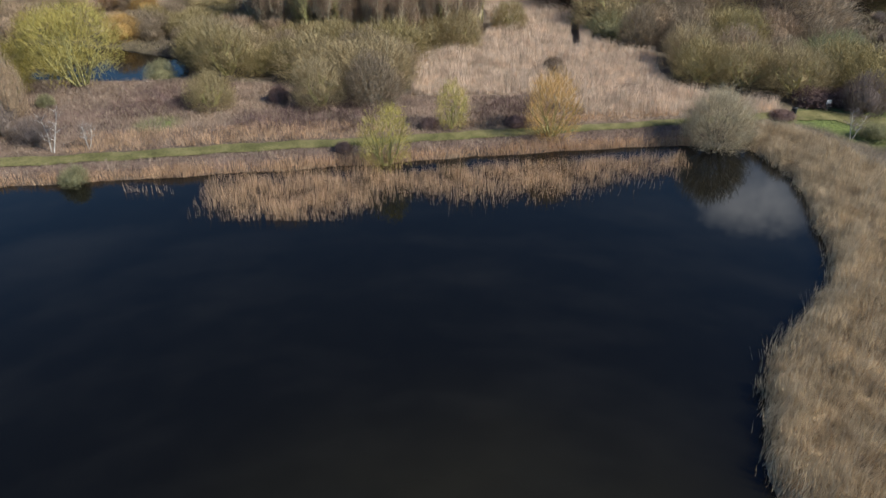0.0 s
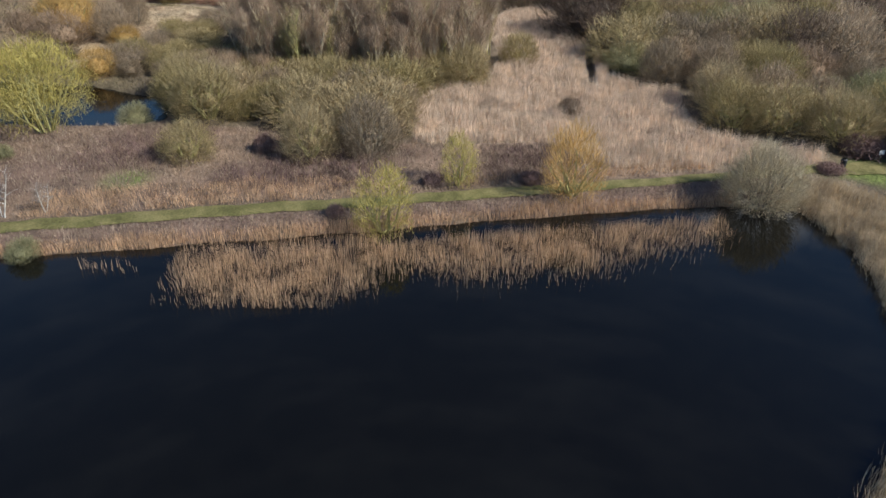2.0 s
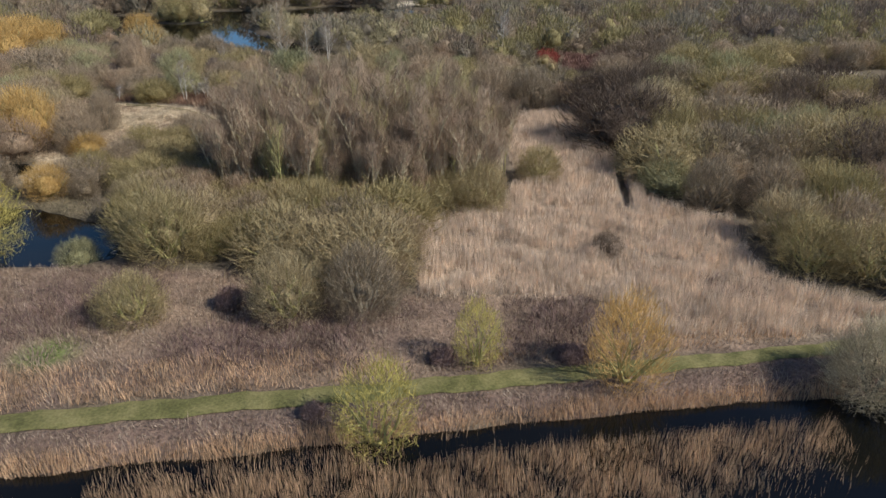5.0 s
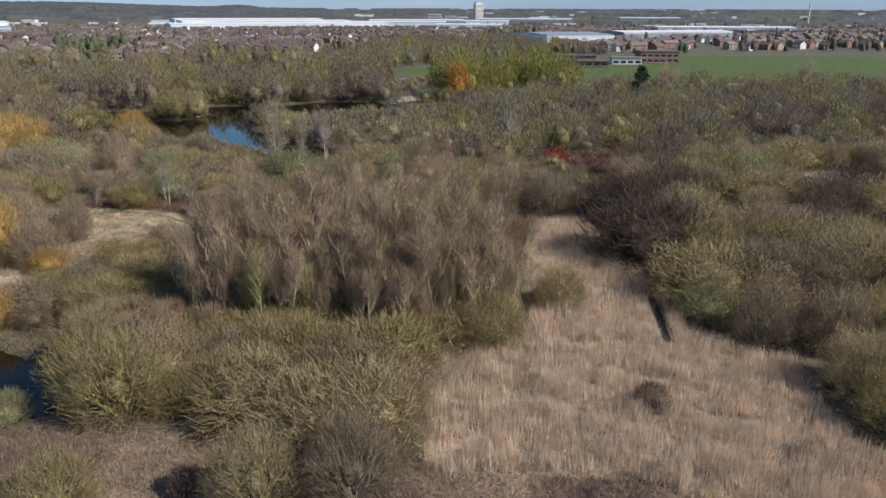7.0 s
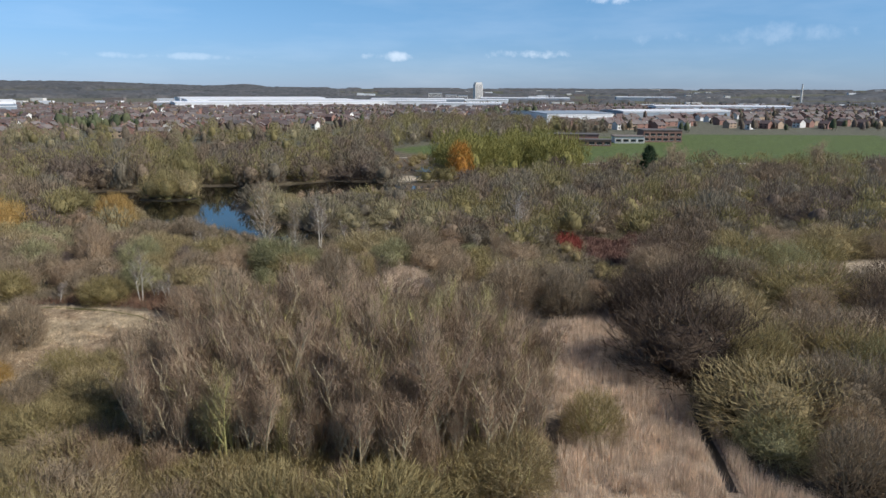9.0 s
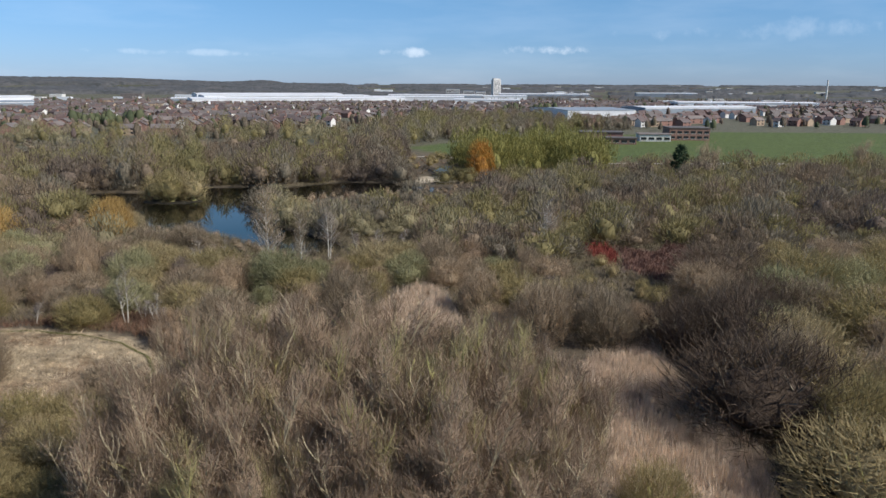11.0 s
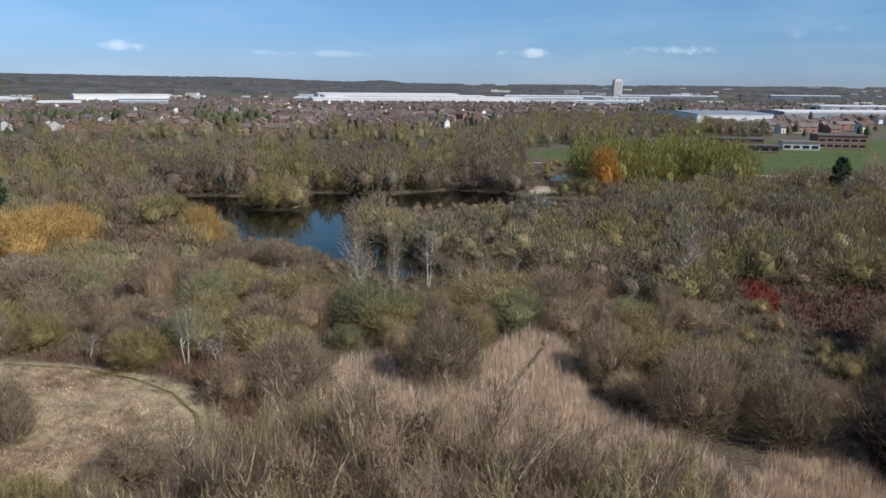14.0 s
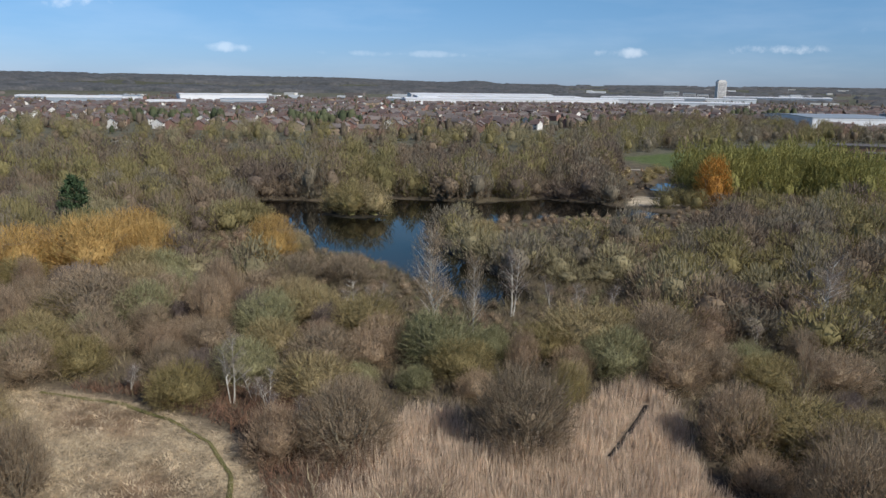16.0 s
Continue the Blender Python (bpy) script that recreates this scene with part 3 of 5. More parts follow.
ribbon("path_lakeside", [(-75, 61.5), (-45.4, 66.7), (-29, 69.3), (-11.3, 72), (7.3, 74.7), (27.5, 78.1), (38, 80), (46, 80.5), (54, 76)], [2.3, 2.3, 2.1, 2.1, 2.0, 1.6, 1.8, 3.5, 4.0], 0.13, M["path"], "mown green grass path along the lake bank", "path")
ribbon("path_field", [(-70, 157.2), (-60, 157.6), (-53, 156.2), (-46.5, 153.6), (-41.5, 149.5), (-38.7, 145), (-39, 138)], [0.4, 0.6, 0.4, 0.35, 0.4, 0.5, 0.4], 0.14, M["path"], "worn green path round the dry field", "path")
ribbon("path_park", [(-60, 398), (-20, 398), (40, 372), (80, 374), (180, 378)], [3, 3, 3, 4, 3], 0.2, M["stone"], "pale gravel path beside the playing field", "path")
ribbon("track_far", [(-300, 424), (-260, 416), (-221, 406)], [6, 6, 5], 0.25, M["stone"], "pale track before the far houses", "track")


DITCH = [(22.5, 124.5), (21.3, 117), (20.2, 108)]
TRACKS = [((-2.0, 108.2), (16.5, 107.4)), ((-1.5, 96.6), (12.0, 96.7)), ((11.5, 102.5), (26.0, 98.5)), ((14.5, 94.5), (29.0, 93.0))]   # old cut lines through the reeds
DITCH_NORTH = [(-9.0, 175), (-10.2, 169), (-12, 162.5)]
ribbon("ditch_reedbed", DITCH, [0.9, 1.0, 0.9], 0.05, M["peat"], "narrow dark ditch cut through the reed bed", "ditch")
ribbon("ditch_north", DITCH_NORTH, [0.5, 0.6, 0.4], 0.05, M["peat"], "narrow dark track through the reeds", "ditch")


# ---------------------------------------------------------------- reeds and grass
def scatter(poly, per_m2, rng, edge=0.0):
    p = np.array(poly)
    lo, hi = p.min(0), p.max(0)
    n = int(per_m2 * np.prod(hi - lo))
    xy = lo + rng.random((n, 2)) * (hi - lo)
    return xy[sdf(poly, xy[:, 0], xy[:, 1]) + edge * rng.standard_normal(n) < 0]


def blades(xy, z0, h, w, lean, rng):
    """Thin upright blades, one triangle each."""
    n = len(xy)
    hh = h * (0.65 + 0.6 * rng.random(n))
    a = rng.random(n) * 2 * np.pi
    s = np.stack([np.cos(a), np.sin(a), np.zeros(n)], 1) * (w * (0.6 + 0.8 * rng.random(n)) / 2)[:, None]
    base = np.stack([xy[:, 0], xy[:, 1], z0 - 0.05], 1)
    sway = np.stack([ripple(xy[:, 0], xy[:, 1], 0.75, 1.1), ripple(xy[:, 0], xy[:, 1], 0.65, 3.7)], 1) * 1.6 * lean
    tip = base + np.stack([(0.8 * lean * rng.standard_normal(n) + sway[:, 0]) * hh, (0.8 * lean * rng.standard_normal(n) + sway[:, 1]) * hh, hh], 1)
    v = np.stack([base - s, base + s, tip], 1).reshape(-1, 3)
    return v, np.arange(3 * n).reshape(-1, 3)


def stand(name, poly, per_m2, h, w, lean, mat, label, category, seed, clump=0.5, size=1.6, edge=0.3, dry=True, avoid=()):
    rng = np.random.default_rng(seed)
    xy = scatter(poly, per_m2, rng, edge)
    k = ripple(xy[:, 0], xy[:, 1], size, seed * 0.37)
    xy = xy[k + 0.9 * rng.standard_normal(len(xy)) * (1 - clump) > -0.9 + clump * 0.75]
    for other in avoid:
        xy = xy[sdf(other, xy[:, 0], xy[:, 1]) > 0.1]
    for line, room in ((DITCH, 0.75), (DITCH_NORTH, 0.5)):
        there = line + line[-2:0:-1]
        xy = xy[np.abs(sdf(there, xy[:, 0], xy[:, 1])) > room]
    z = height(xy[:, 0], xy[:, 1])
    if dry:
        xy, z = xy[z > -0.1], z[z > -0.1]
    else:
        z = np.maximum(z, -0.15)
    worn = np.ones(len(xy))
    for (ax, ay), (bx, by) in TRACKS:
        u = np.clip(((xy[:, 0] - ax) * (bx - ax) + (xy[:, 1] - ay) * (by - ay)) / ((bx - ax) ** 2 + (by - ay) ** 2), 0, 1)
        off = np.hypot(xy[:, 0] - ax - u * (bx - ax), xy[:, 1] - ay - u * (by - ay) + 0.25 * np.sin(xy[:, 0] * 0.8))
        worn = np.minimum(worn, 0.35 + 0.65 * smooth(0.25, 0.7, off))
    tall = h * worn * (1 + 0.32 * ripple(xy[:, 0], xy[:, 1], size * 1.7, seed + 0.5))
    v, f = blades(xy, z, tall, w, lean, rng)
    return tagged(new(name, mesh_of(name, v, f, M[mat])), label, category, kind="stuff")


PATHZONE = [(-75, 60.3), (-45, 65.4), (7.3, 73.5), (28, 77.1), (38, 78.9), (46, 78.5), (54, 73.8), (55, 78), (46, 82.3), (38, 81), (27.5, 79.1), (7.3, 75.8), (-45.6, 68), (-75, 62.8)]
EMERGENT = [(-23.5, 62.6), (-22, 60), (-20.6, 58.7), (-18.2, 56.8), (-14.4, 55.8), (-11.5, 56.5), (-8.1, 58.6), (-5.2, 61.7), (-2.4, 62.2), (0.3, 60.8), (6.3, 61.3), (11.9, 62), (16.7, 64.4), (23.7, 67), (25.8, 70), (12.9, 69), (-4.9, 66.4), (-21.8, 63.8)]
FRINGE = [(-75, 56.5), (-43.4, 61.7), (-22.1, 64.9), (-6.2, 67.3), (7, 69.8), (19.6, 71.5), (27, 72.2), (28, 73.7), (19.6, 73.0), (7, 71.3), (-6.2, 68.9), (-22.1, 66.4), (-43.4, 63.2), (-75, 58.3)]
stand("reed_fringe", FRINGE, 140, 0.82, 0.034, 0.16, "reed_lake", "pale dry reed fringe along the lake bank", "reeds", 11, 0.15)
SHALLOWS = [(-4, 67.4), (7, 69.9), (19.6, 71.6), (27, 72.3), (26, 70.2), (19, 69.4), (7, 67.7), (-4, 65.9)]
stand("reed_emergent", EMERGENT, 92, 1.2, 0.024, 0.12, "reed_lake", "sparse dry reeds standing in the lake", "reeds", 12, 0.5, 0.7, 1.3, dry=False, avoid=(SHALLOWS,))
stand("reed_bank", BANK_REED, 140, 1.35, 0.03, 0.17, "reed_gold", "golden dry reeds on the lake bank", "reeds", 13, 0.5, 0.6, 0.35, dry=False)
stand("reed_bed", REEDBED, 85, 1.4, 0.042, 0.16, "reed", "broad bed of pale pinkish dry reeds", "reeds", 14, 0.66, 0.8)
stand("reed_bed_north", REEDBED_NORTH, 60, 1.6, 0.05, 0.12, "reed", "bed of pale dry reeds between bushes", "reeds", 15, 0.25, 1.5)
stand("heath_scrub", HEATH, 42, 0.55, 0.045, 0.35, "heath", "brown rough heath and bramble scrub", "scrub", 16, 0.3, 2.0, avoid=(PATHZONE,))
stand("bank_scrub", BANK, 50, 0.45, 0.045, 0.4, "heath", "purplish brown bramble strip beside the path", "scrub", 17, 0.2, 1.5, avoid=(PATHZONE, FRINGE))
stand("reed_outliers", [(-31, 61.6), (-29, 60.6), (-26, 61), (-26.5, 62), (-29.5, 62.3)], 12, 1.1, 0.05, 0.1, "reed_lake", "few thin reeds standing in the lake", "reeds", 23, 0.6, 0.6, 0.4, dry=False)
stand("rough_grass", [(-40, 69), (-10, 73.6), (-5, 76), (-14, 78), (-24, 76.5), (-40, 74)], 40, 0.75, 0.04, 0.25, "reed_lake", "tall tufts of pale dry grass behind the path", "grass", 18, 0.6, 1.3, avoid=(PATHZONE,))
stand("rough_grass_strip", [(0, 75.9), (28, 80), (26, 82), (12, 79.5), (4, 78)], 40, 0.7, 0.04, 0.25, "reed_lake", "pale dry grass tufts behind the path", "grass", 19, 0.5, 1.3, avoid=(PATHZONE,))
stand("field_grass", FIELD, 60, 0.38, 0.045, 0.8, "dry_grass", "flattened pale straw grass of a dry field", "grass", 20, 0.35, 1.6)
stand("rust_heath", RUST, 20, 0.8, 0.16, 0.4, "red_heath", "dull brown dead bracken patch", "bracken", 21, 0.2, 2.5)
stand("red_bracken", RUST_TIP, 36, 0.8, 0.14, 0.4, "rust_tip", "bright rust-red bracken patch", "bracken", 27, 0.1, 2.5)
BRACKEN = [(-68, 159), (-57.8, 164), (-49.6, 165.5), (-43, 165), (-36, 161), (-30.5, 156), (-30, 150), (-35, 146), (-37, 148), (-40.5, 152.6), (-47, 157), (-54, 158.6), (-60, 159.6)]
stand("bracken_edge", BRACKEN, 34, 1.15, 0.06, 0.55, "bracken", "dark reddish bracken round the field", "bracken", 22, 0.35, 1.3)
for seed_, patch in ((31, [(-40.5, 81.5), (-34.8, 87.8), (-28.5, 91), (-27, 86), (-33.5, 79), (-39, 79)]), (32, [(-16.5, 83), (-10, 85), (-8, 82), (-9, 75), (-19, 75.6), (-24, 78)]), (33, [(3.8, 86), (9.3, 86.6), (14, 82.8), (13.2, 79), (10, 77.5), (4.4, 79.8)]), (34, [(22, 90), (29, 90.5), (27.6, 86.4), (22, 86)])):
    stand("bramble_thicket", patch, 48, 0.85, 0.05, 0.6, "briar", "low tangle of dark purplish-brown bramble canes", "brambles", seed_, 0.4, 1.1, 2.4, avoid=(PATHZONE,))


CLEAR = [BRACKEN, FIELD, REEDBED, REEDBED_NORTH, RUST, RUST_TIP, SAND, BEACH, LAWN]
stand("undergrowth", [(-85, 158), (-66, 160), (-45, 157), (-37, 149), (-33, 157), (-24, 166), (-10, 183), (-2, 162), (22, 157), (36, 184), (62, 182), (100, 192), (120, 235), (-160, 235)], 9, 1.2, 0.085, 0.5, "undergrowth", "tangled brown undergrowth between the bushes", "undergrowth", 24, 0.2, 3.0, avoid=CLEAR + WATERS)
stand("wood_undergrowth", [(27, 157), (27.5, 141), (31, 127), (32, 114), (40, 108), (40, 94), (44, 87), (54, 86), (70, 105), (98, 160), (92, 178), (36, 184)], 8, 1.1, 0.08, 0.5, "undergrowth", "dark tangled undergrowth of the bushy wood", "undergrowth", 25, 0.2, 3.0, avoid=CLEAR + WATERS)
stand("alder_undergrowth", [(-37, 97), (-20, 94), (-4, 88), (-4, 107), (6.5, 120), (4, 134), (-24, 138), (-36, 134), (-42, 140), (-48, 128), (-50, 112)], 9, 0.9, 0.07, 0.5, "undergrowth", "brown undergrowth below the alders", "undergrowth", 26, 0.2, 2.0, avoid=CLEAR + WATERS)


# ---------------------------------------------------------------- trees
def tube(p0, p1, r0, r1, sides=4):
    p0, p1 = np.array(p0, float), np.array(p1, float)
    d = p1 - p0
    d /= np.linalg.norm(d) + 1e-9
    u = np.cross(d, (0.31, 0.87, 0.38))
    u /= np.linalg.norm(u)
    w = np.cross(d, u)
    a = np.arange(sides) * 2 * np.pi / sides
    ring = np.cos(a)[:, None] * u + np.sin(a)[:, None] * w
    v = np.concatenate([p0 + ring * r0, p1 + ring * r1])
    i = np.arange(sides)
    j = (i + 1) % sides
    return v, np.concatenate([np.stack([i, j, j + sides], 1), np.stack([i, j + sides, i + sides], 1)])


def limb(p, way, length, r, rng, pieces=3, up=0.25, wander=0.18, sides=4):
    """A bent tapering limb; gives its geometry and the points along it."""
    p, way, geo, pts = np.array(p, float), np.array(way, float), [], []
    for k in range(pieces):
        way = way + rng.standard_normal(3) * wander + np.array((0, 0, up))
        way /= np.linalg.norm(way)
        q = p + way * length / pieces
        geo.append(tube(p, q, r * (1 - k / pieces) + 0.012, r * (1 - (k + 1) / pieces) + 0.012, sides))
        pts.append((q, way.copy()))
        p = q
    return geo, pts


def twigs(base, way, length, width, rng, face=None):
    """Thin pointed shoots; face: the side that their flat faces look to."""
    n = len(base)
    s = np.cross(way, rng.standard_normal((n, 3)) if face is None else face + 0.22 * rng.standard_normal((n, 3)))
    s *= (width / 2) / (np.linalg.norm(s, axis=1) + 1e-9)[:, None]
    v = np.stack([base - s, base + s, base + way * length[:, None]], 1).reshape(-1, 3)
    return v, np.arange(3 * n).reshape(-1, 3)


def unit(v):
    return v / (np.linalg.norm(v, axis=-1, keepdims=True) + 1e-9)


def crown_parts(w, h, low, lobes, seed):
    """The overlapping domes of an uneven crown: middle, half width, half height."""
    pick = np.random.default_rng(1000 + seed)
    z0 = low * h
    hh = h - z0
    parts = [(0, 0, z0 + 0.34 * hh, 0.43 * w, 0.60 * hh)]
    for k in range(lobes):
        a = 6.283 * (k + 0.6 * pick.random()) / lobes
        r = (0.24 + 0.08 * pick.random()) * w
        far = 0.51 * w - r
        parts.append((far * math.cos(a), far * math.sin(a), z0 + (0.24 + 0.20 * pick.random()) * hh, r, (0.34 + 0.18 * pick.random()) * hh))
    for k in range(lobes // 2):
        a = 6.283 * pick.random()
        parts.append((0.15 * w * math.cos(a), 0.15 * w * math.sin(a), z0 + 0.60 * hh, 0.24 * w, 0.36 * hh))
    return z0, parts


def lobed(rng, n, w, h, low, size=1.0, depth=0.14, lobes=5, seed=0):
    """Points on an uneven crown of several overlapping domes, with the way outward."""
    z0, parts = crown_parts(w, h, low, lobes, seed)
    area = np.array([r * r + 2 * r * v for *_, r, v in parts])
    ps, us = [], []
    for (cx, cy, cz, r, v), share in zip(parts, area / area.sum()):
        m = int(3.0 * n * share) + 4
        u = unit(rng.standard_normal((m, 3)))
        k = (1 - depth + 1.6 * depth * rng.random(m))[:, None] * size
        p = np.array((cx * size, cy * size, cz)) + u * k * np.array((r, r, v))
        ok = p[:, 2] > z0 + 0.01
        for ox, oy, oz, orr, ov in parts:
            if (ox, oy, oz) != (cx, cy, cz):
                ok &= np.sum(((p - (ox * size, oy * size, oz)) / (orr * size, orr * size, ov * size)) ** 2, 1) > 0.72
        ps.append(p[ok]), us.append(unit(u[ok] / np.array((r, r, v))))
    p, u = np.concatenate(ps), np.concatenate(us)
    take = rng.permutation(len(p))[:n]
    return p[take], u[take]


def thick_of_twigs(rng, w, h, low, lobes, seed, size, around=18, rows=9):
    """The dense inner body of a crown, where single twigs cannot be told apart: one uneven closed skin."""
    z0, parts = crown_parts(w, h, low, lobes, seed)
    mid = np.array((0, 0, z0 + 0.3 * (h - z0)))
    e = np.linspace(-0.75, 1.35, rows)
    a = np.arange(around) * 2 * np.pi / around
    d = np.stack([np.cos(e)[:, None] * np.cos(a), np.cos(e)[:, None] * np.sin(a), np.repeat(np.sin(e)[:, None], around, 1)], -1).reshape(-1, 3)
    d = np.vstack([d, (0, 0, 1)])
    reach = np.full(len(d), 0.1 * w)
    for cx, cy, cz, r, v in parts:
        g, o = d / (r, r, v), (mid - (cx, cy, cz)) / (r, r, v)
        qa, qb, qc = np.sum(g * g, 1), g @ o, o @ o - 1
        disc = qb * qb - qa * qc
        reach = np.maximum(reach, np.where(disc > 0, (-qb + np.sqrt(np.maximum(disc, 0))) / qa, 0))
    p = mid + d * (reach * size * (1 + 0.05 * rng.standard_normal(len(d))))[:, None]
    p[:, 2] = np.maximum(0.92 * p[:, 2], 0.0)
    f = []
    for i in range(rows - 1):
        for k in range(around):
            q, t = i * around + k, i * around + (k + 1) % around
            f += [(q, t, t + around), (q, t + around, q + around)]
    top = (rows - 1) * around
    f += [(top + k, top + (k + 1) % around, len(p) - 1) for k in range(around)]
    return p, np.array(f)


def hair(p, u, length, width, rng, root, up=0.2, stray=0.28):
    """Fine twigs that spread from the root of a crown and end at the points given."""
    n = len(p)
    d = unit(0.85 * unit(p - np.array(root)) + np.array((0, 0, up)) + 0.25 * u + stray * rng.standard_normal((n, 3)))
    ln = length * (0.5 + rng.random(n))
    v, f = twigs(p - d * ln[:, None], d, ln, width, rng, unit(u + 0.32 * rng.standard_normal((n, 3))))
    v[:, 2] = np.maximum(v[:, 2], 0.0)
    return v, f


def bush_geo(seed, w, h, n, width=0.04, low=0.0, stems=7, up=0.2, long=0.10, lobes=5, heart=0.3, stray=0.36, body=0.5):
    """A many-stemmed shrub: stems, and a dense crown of fine twigs."""
    rng = np.random.default_rng(seed)
    n = int(1.25 * n)
    wood = [tube((0, 0, -0.15), (0, 0, 0.25), 0.10 * w, 0.04 * w, 7)]
    for k in range(stems):
        a = 2 * np.pi * (k + rng.random()) / stems
        out = 0.2 + 0.4 * rng.random()
        g, pts = limb((0.06 * w * np.cos(a), 0.06 * w * np.sin(a), -0.1), (np.cos(a) * out, np.sin(a) * out, 0.9), h * (0.62 + 0.15 * rng.random()), 0.010 * h + 0.035, rng, 3, 0.12, sides=3)
        wood += g
        for q, d in pts[:2]:
            wood += limb(q, d + rng.standard_normal(3) * 0.5, h * 0.22, 0.02 + 0.003 * h, rng, 1, 0.15, sides=3)[0]
    p, u = lobed(rng, n, w, h, low, 1.0, 0.46, lobes, seed)
    crown = ([thick_of_twigs(rng, w, h, low, lobes, seed, body, *((22, 11) if n > 1500 else (14, 7)))] if body else []) + [hair(p, u, 1.25 * long * w, 1.38 * width, rng, (0, 0, -0.1 * h), up, stray)]
    if heart:
        m = int(n * 0.16)
        p, u = lobed(rng, m, w, h, low, 0.82, 0.5, lobes, seed)
        crown.append(hair(p, u, 1.3 * long * w, 1.6 * width, rng, (0, 0, 0.02 * h), up, 1.6 * stray))
    return joined(*wood), joined(*crown)


def tree_geo(seed, h, w, n, width, first=0.35, leaders=1, rise=0.9, up=0.75, r=0.10, droop=0.0, boughs=16, leaf=0.0, long=0.16, twig_out=0.5):
    """A tree with one or more straight leaders, rising boughs and fine twigs."""
    rng = np.random.default_rng(seed)
    wood, seats = [], []
    for s in range(leaders):
        a = rng.random() * 6.28
        lean = 0.05 + 0.10 * (leaders > 1)
        g, pts = limb((0.2 * np.cos(a) * (leaders > 1), 0.2 * np.sin(a) * (leaders > 1), -0.2), (np.cos(a) * lean, np.sin(a) * lean, 1), h * (0.98 if s == 0 else 0.8), r * (1 if s == 0 else 0.75), rng, 8, 0.12, 0.05, 5)
        wood += g
        path = np.array([(0, 0, 0)] + [q for q, _ in pts])
        for b in range(boughs):
            k = first + (0.97 - first) * (b + rng.random()) / boughs
            q = np.array([np.interp(k * 8, range(9), path[:, c]) for c in range(3)])
            a2 = rng.random() * 6.28
            reach = w * 0.62 * (1 - 0.5 * (k - first) / (1 - first)) * (0.7 + 0.5 * rng.random())
            g2, p2 = limb(q, (np.cos(a2), np.sin(a2), rise), reach, 0.28 * r * (1.2 - k) + 0.014, rng, 3, 0.2 * rise - droop * 0.2, 0.15, 3)
            wood += g2
            seats += [(q, d) for q, d in p2]
        seats += [pts[-1], pts[-2]]
    base = np.array([q for q, _ in seats])
    way = np.array([d for _, d in seats])
    pick = rng.integers(0, len(seats), n)
    ln = w * long * (0.5 + rng.random(n))
    p = base[pick] + rng.standard_normal((n, 3)) * w * 0.055 - way[pick] * (rng.random(n) * w * 0.12)[:, None]
    d = unit(way[pick] * 0.6 + np.array((0, 0, up - droop)) + rng.standard_normal((n, 3)) * twig_out)
    side = p * np.array((1, 1, 0)) + np.array((0, 0, 0.25 * w))
    crown = [twigs(p, d, ln, width, rng, unit(side))]
    if leaf:
        q = p + d * (ln * rng.random(n))[:, None]
        crown.append(twigs(q, unit(rng.standard_normal((n, 3))), np.full(n, leaf) * (0.7 + 0.7 * rng.random(n)), leaf * 0.6, rng))
    return joined(*wood), joined(*crown)


def pine_geo(seed, h, w, n):
    rng = np.random.default_rng(seed)
    wood, seats = [tube((0, 0, -0.2), (0, 0, h * 0.97), 0.2, 0.03, 6)], []
    for b in range(40):
        k = 0.12 + 0.85 * b / 40
        a = b * 2.4
        reach = w / 2 * (1 - k) ** 0.7 * (0.8 + 0.4 * rng.random())
        g, pts = limb((0, 0, h * k), (np.cos(a), np.sin(a), 0.1), reach, 0.05 * (1.1 - k), rng, 3, 0.05, 0.1, 3)
        wood += g
        seats += [pts[0], pts[1], pts[2], pts[2]]
    base = np.array([q for q, _ in seats])
    way = np.array([d for _, d in seats])
    pick = rng.integers(0, len(seats), n)
    d = unit(way[pick] * 0.8 + rng.standard_normal((n, 3)) * 0.6 + np.array((0, 0, 0.2)))
    return joined(*wood), twigs(base[pick] + rng.standard_normal((n, 3)) * 0.25, d, 0.5 + 0.5 * rng.random(n), 0.22, rng)


KINDS = {}   # kind: templates, each (thing, width, height)


def kind(key, name, label, wood, crown, group, made):
    KINDS[key] = []
    for k, (geo, w, h) in enumerate(made):
        ob = thing(name, label, "bush" if "bush" in name else "tree", group)
        part("trunk", geo[0], M[wood], ob)
        part("crown", geo[1], M[crown], ob)
        KINDS[key].append([ob, w, h, False])


B = bush_geo
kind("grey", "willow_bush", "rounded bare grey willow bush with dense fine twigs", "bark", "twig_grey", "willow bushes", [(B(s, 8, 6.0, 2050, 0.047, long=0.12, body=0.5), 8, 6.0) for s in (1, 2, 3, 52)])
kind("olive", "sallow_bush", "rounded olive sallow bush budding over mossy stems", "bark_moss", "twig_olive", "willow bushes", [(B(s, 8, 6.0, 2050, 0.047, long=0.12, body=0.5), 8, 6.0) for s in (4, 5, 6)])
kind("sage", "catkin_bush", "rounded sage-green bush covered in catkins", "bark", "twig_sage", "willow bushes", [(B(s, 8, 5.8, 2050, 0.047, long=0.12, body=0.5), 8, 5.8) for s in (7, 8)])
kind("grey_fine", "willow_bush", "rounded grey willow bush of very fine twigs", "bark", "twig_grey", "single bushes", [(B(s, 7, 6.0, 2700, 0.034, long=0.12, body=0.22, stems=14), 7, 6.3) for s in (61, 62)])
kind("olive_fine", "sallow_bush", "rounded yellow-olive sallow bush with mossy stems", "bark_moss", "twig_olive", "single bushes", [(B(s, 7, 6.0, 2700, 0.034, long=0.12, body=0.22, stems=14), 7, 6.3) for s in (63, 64)])
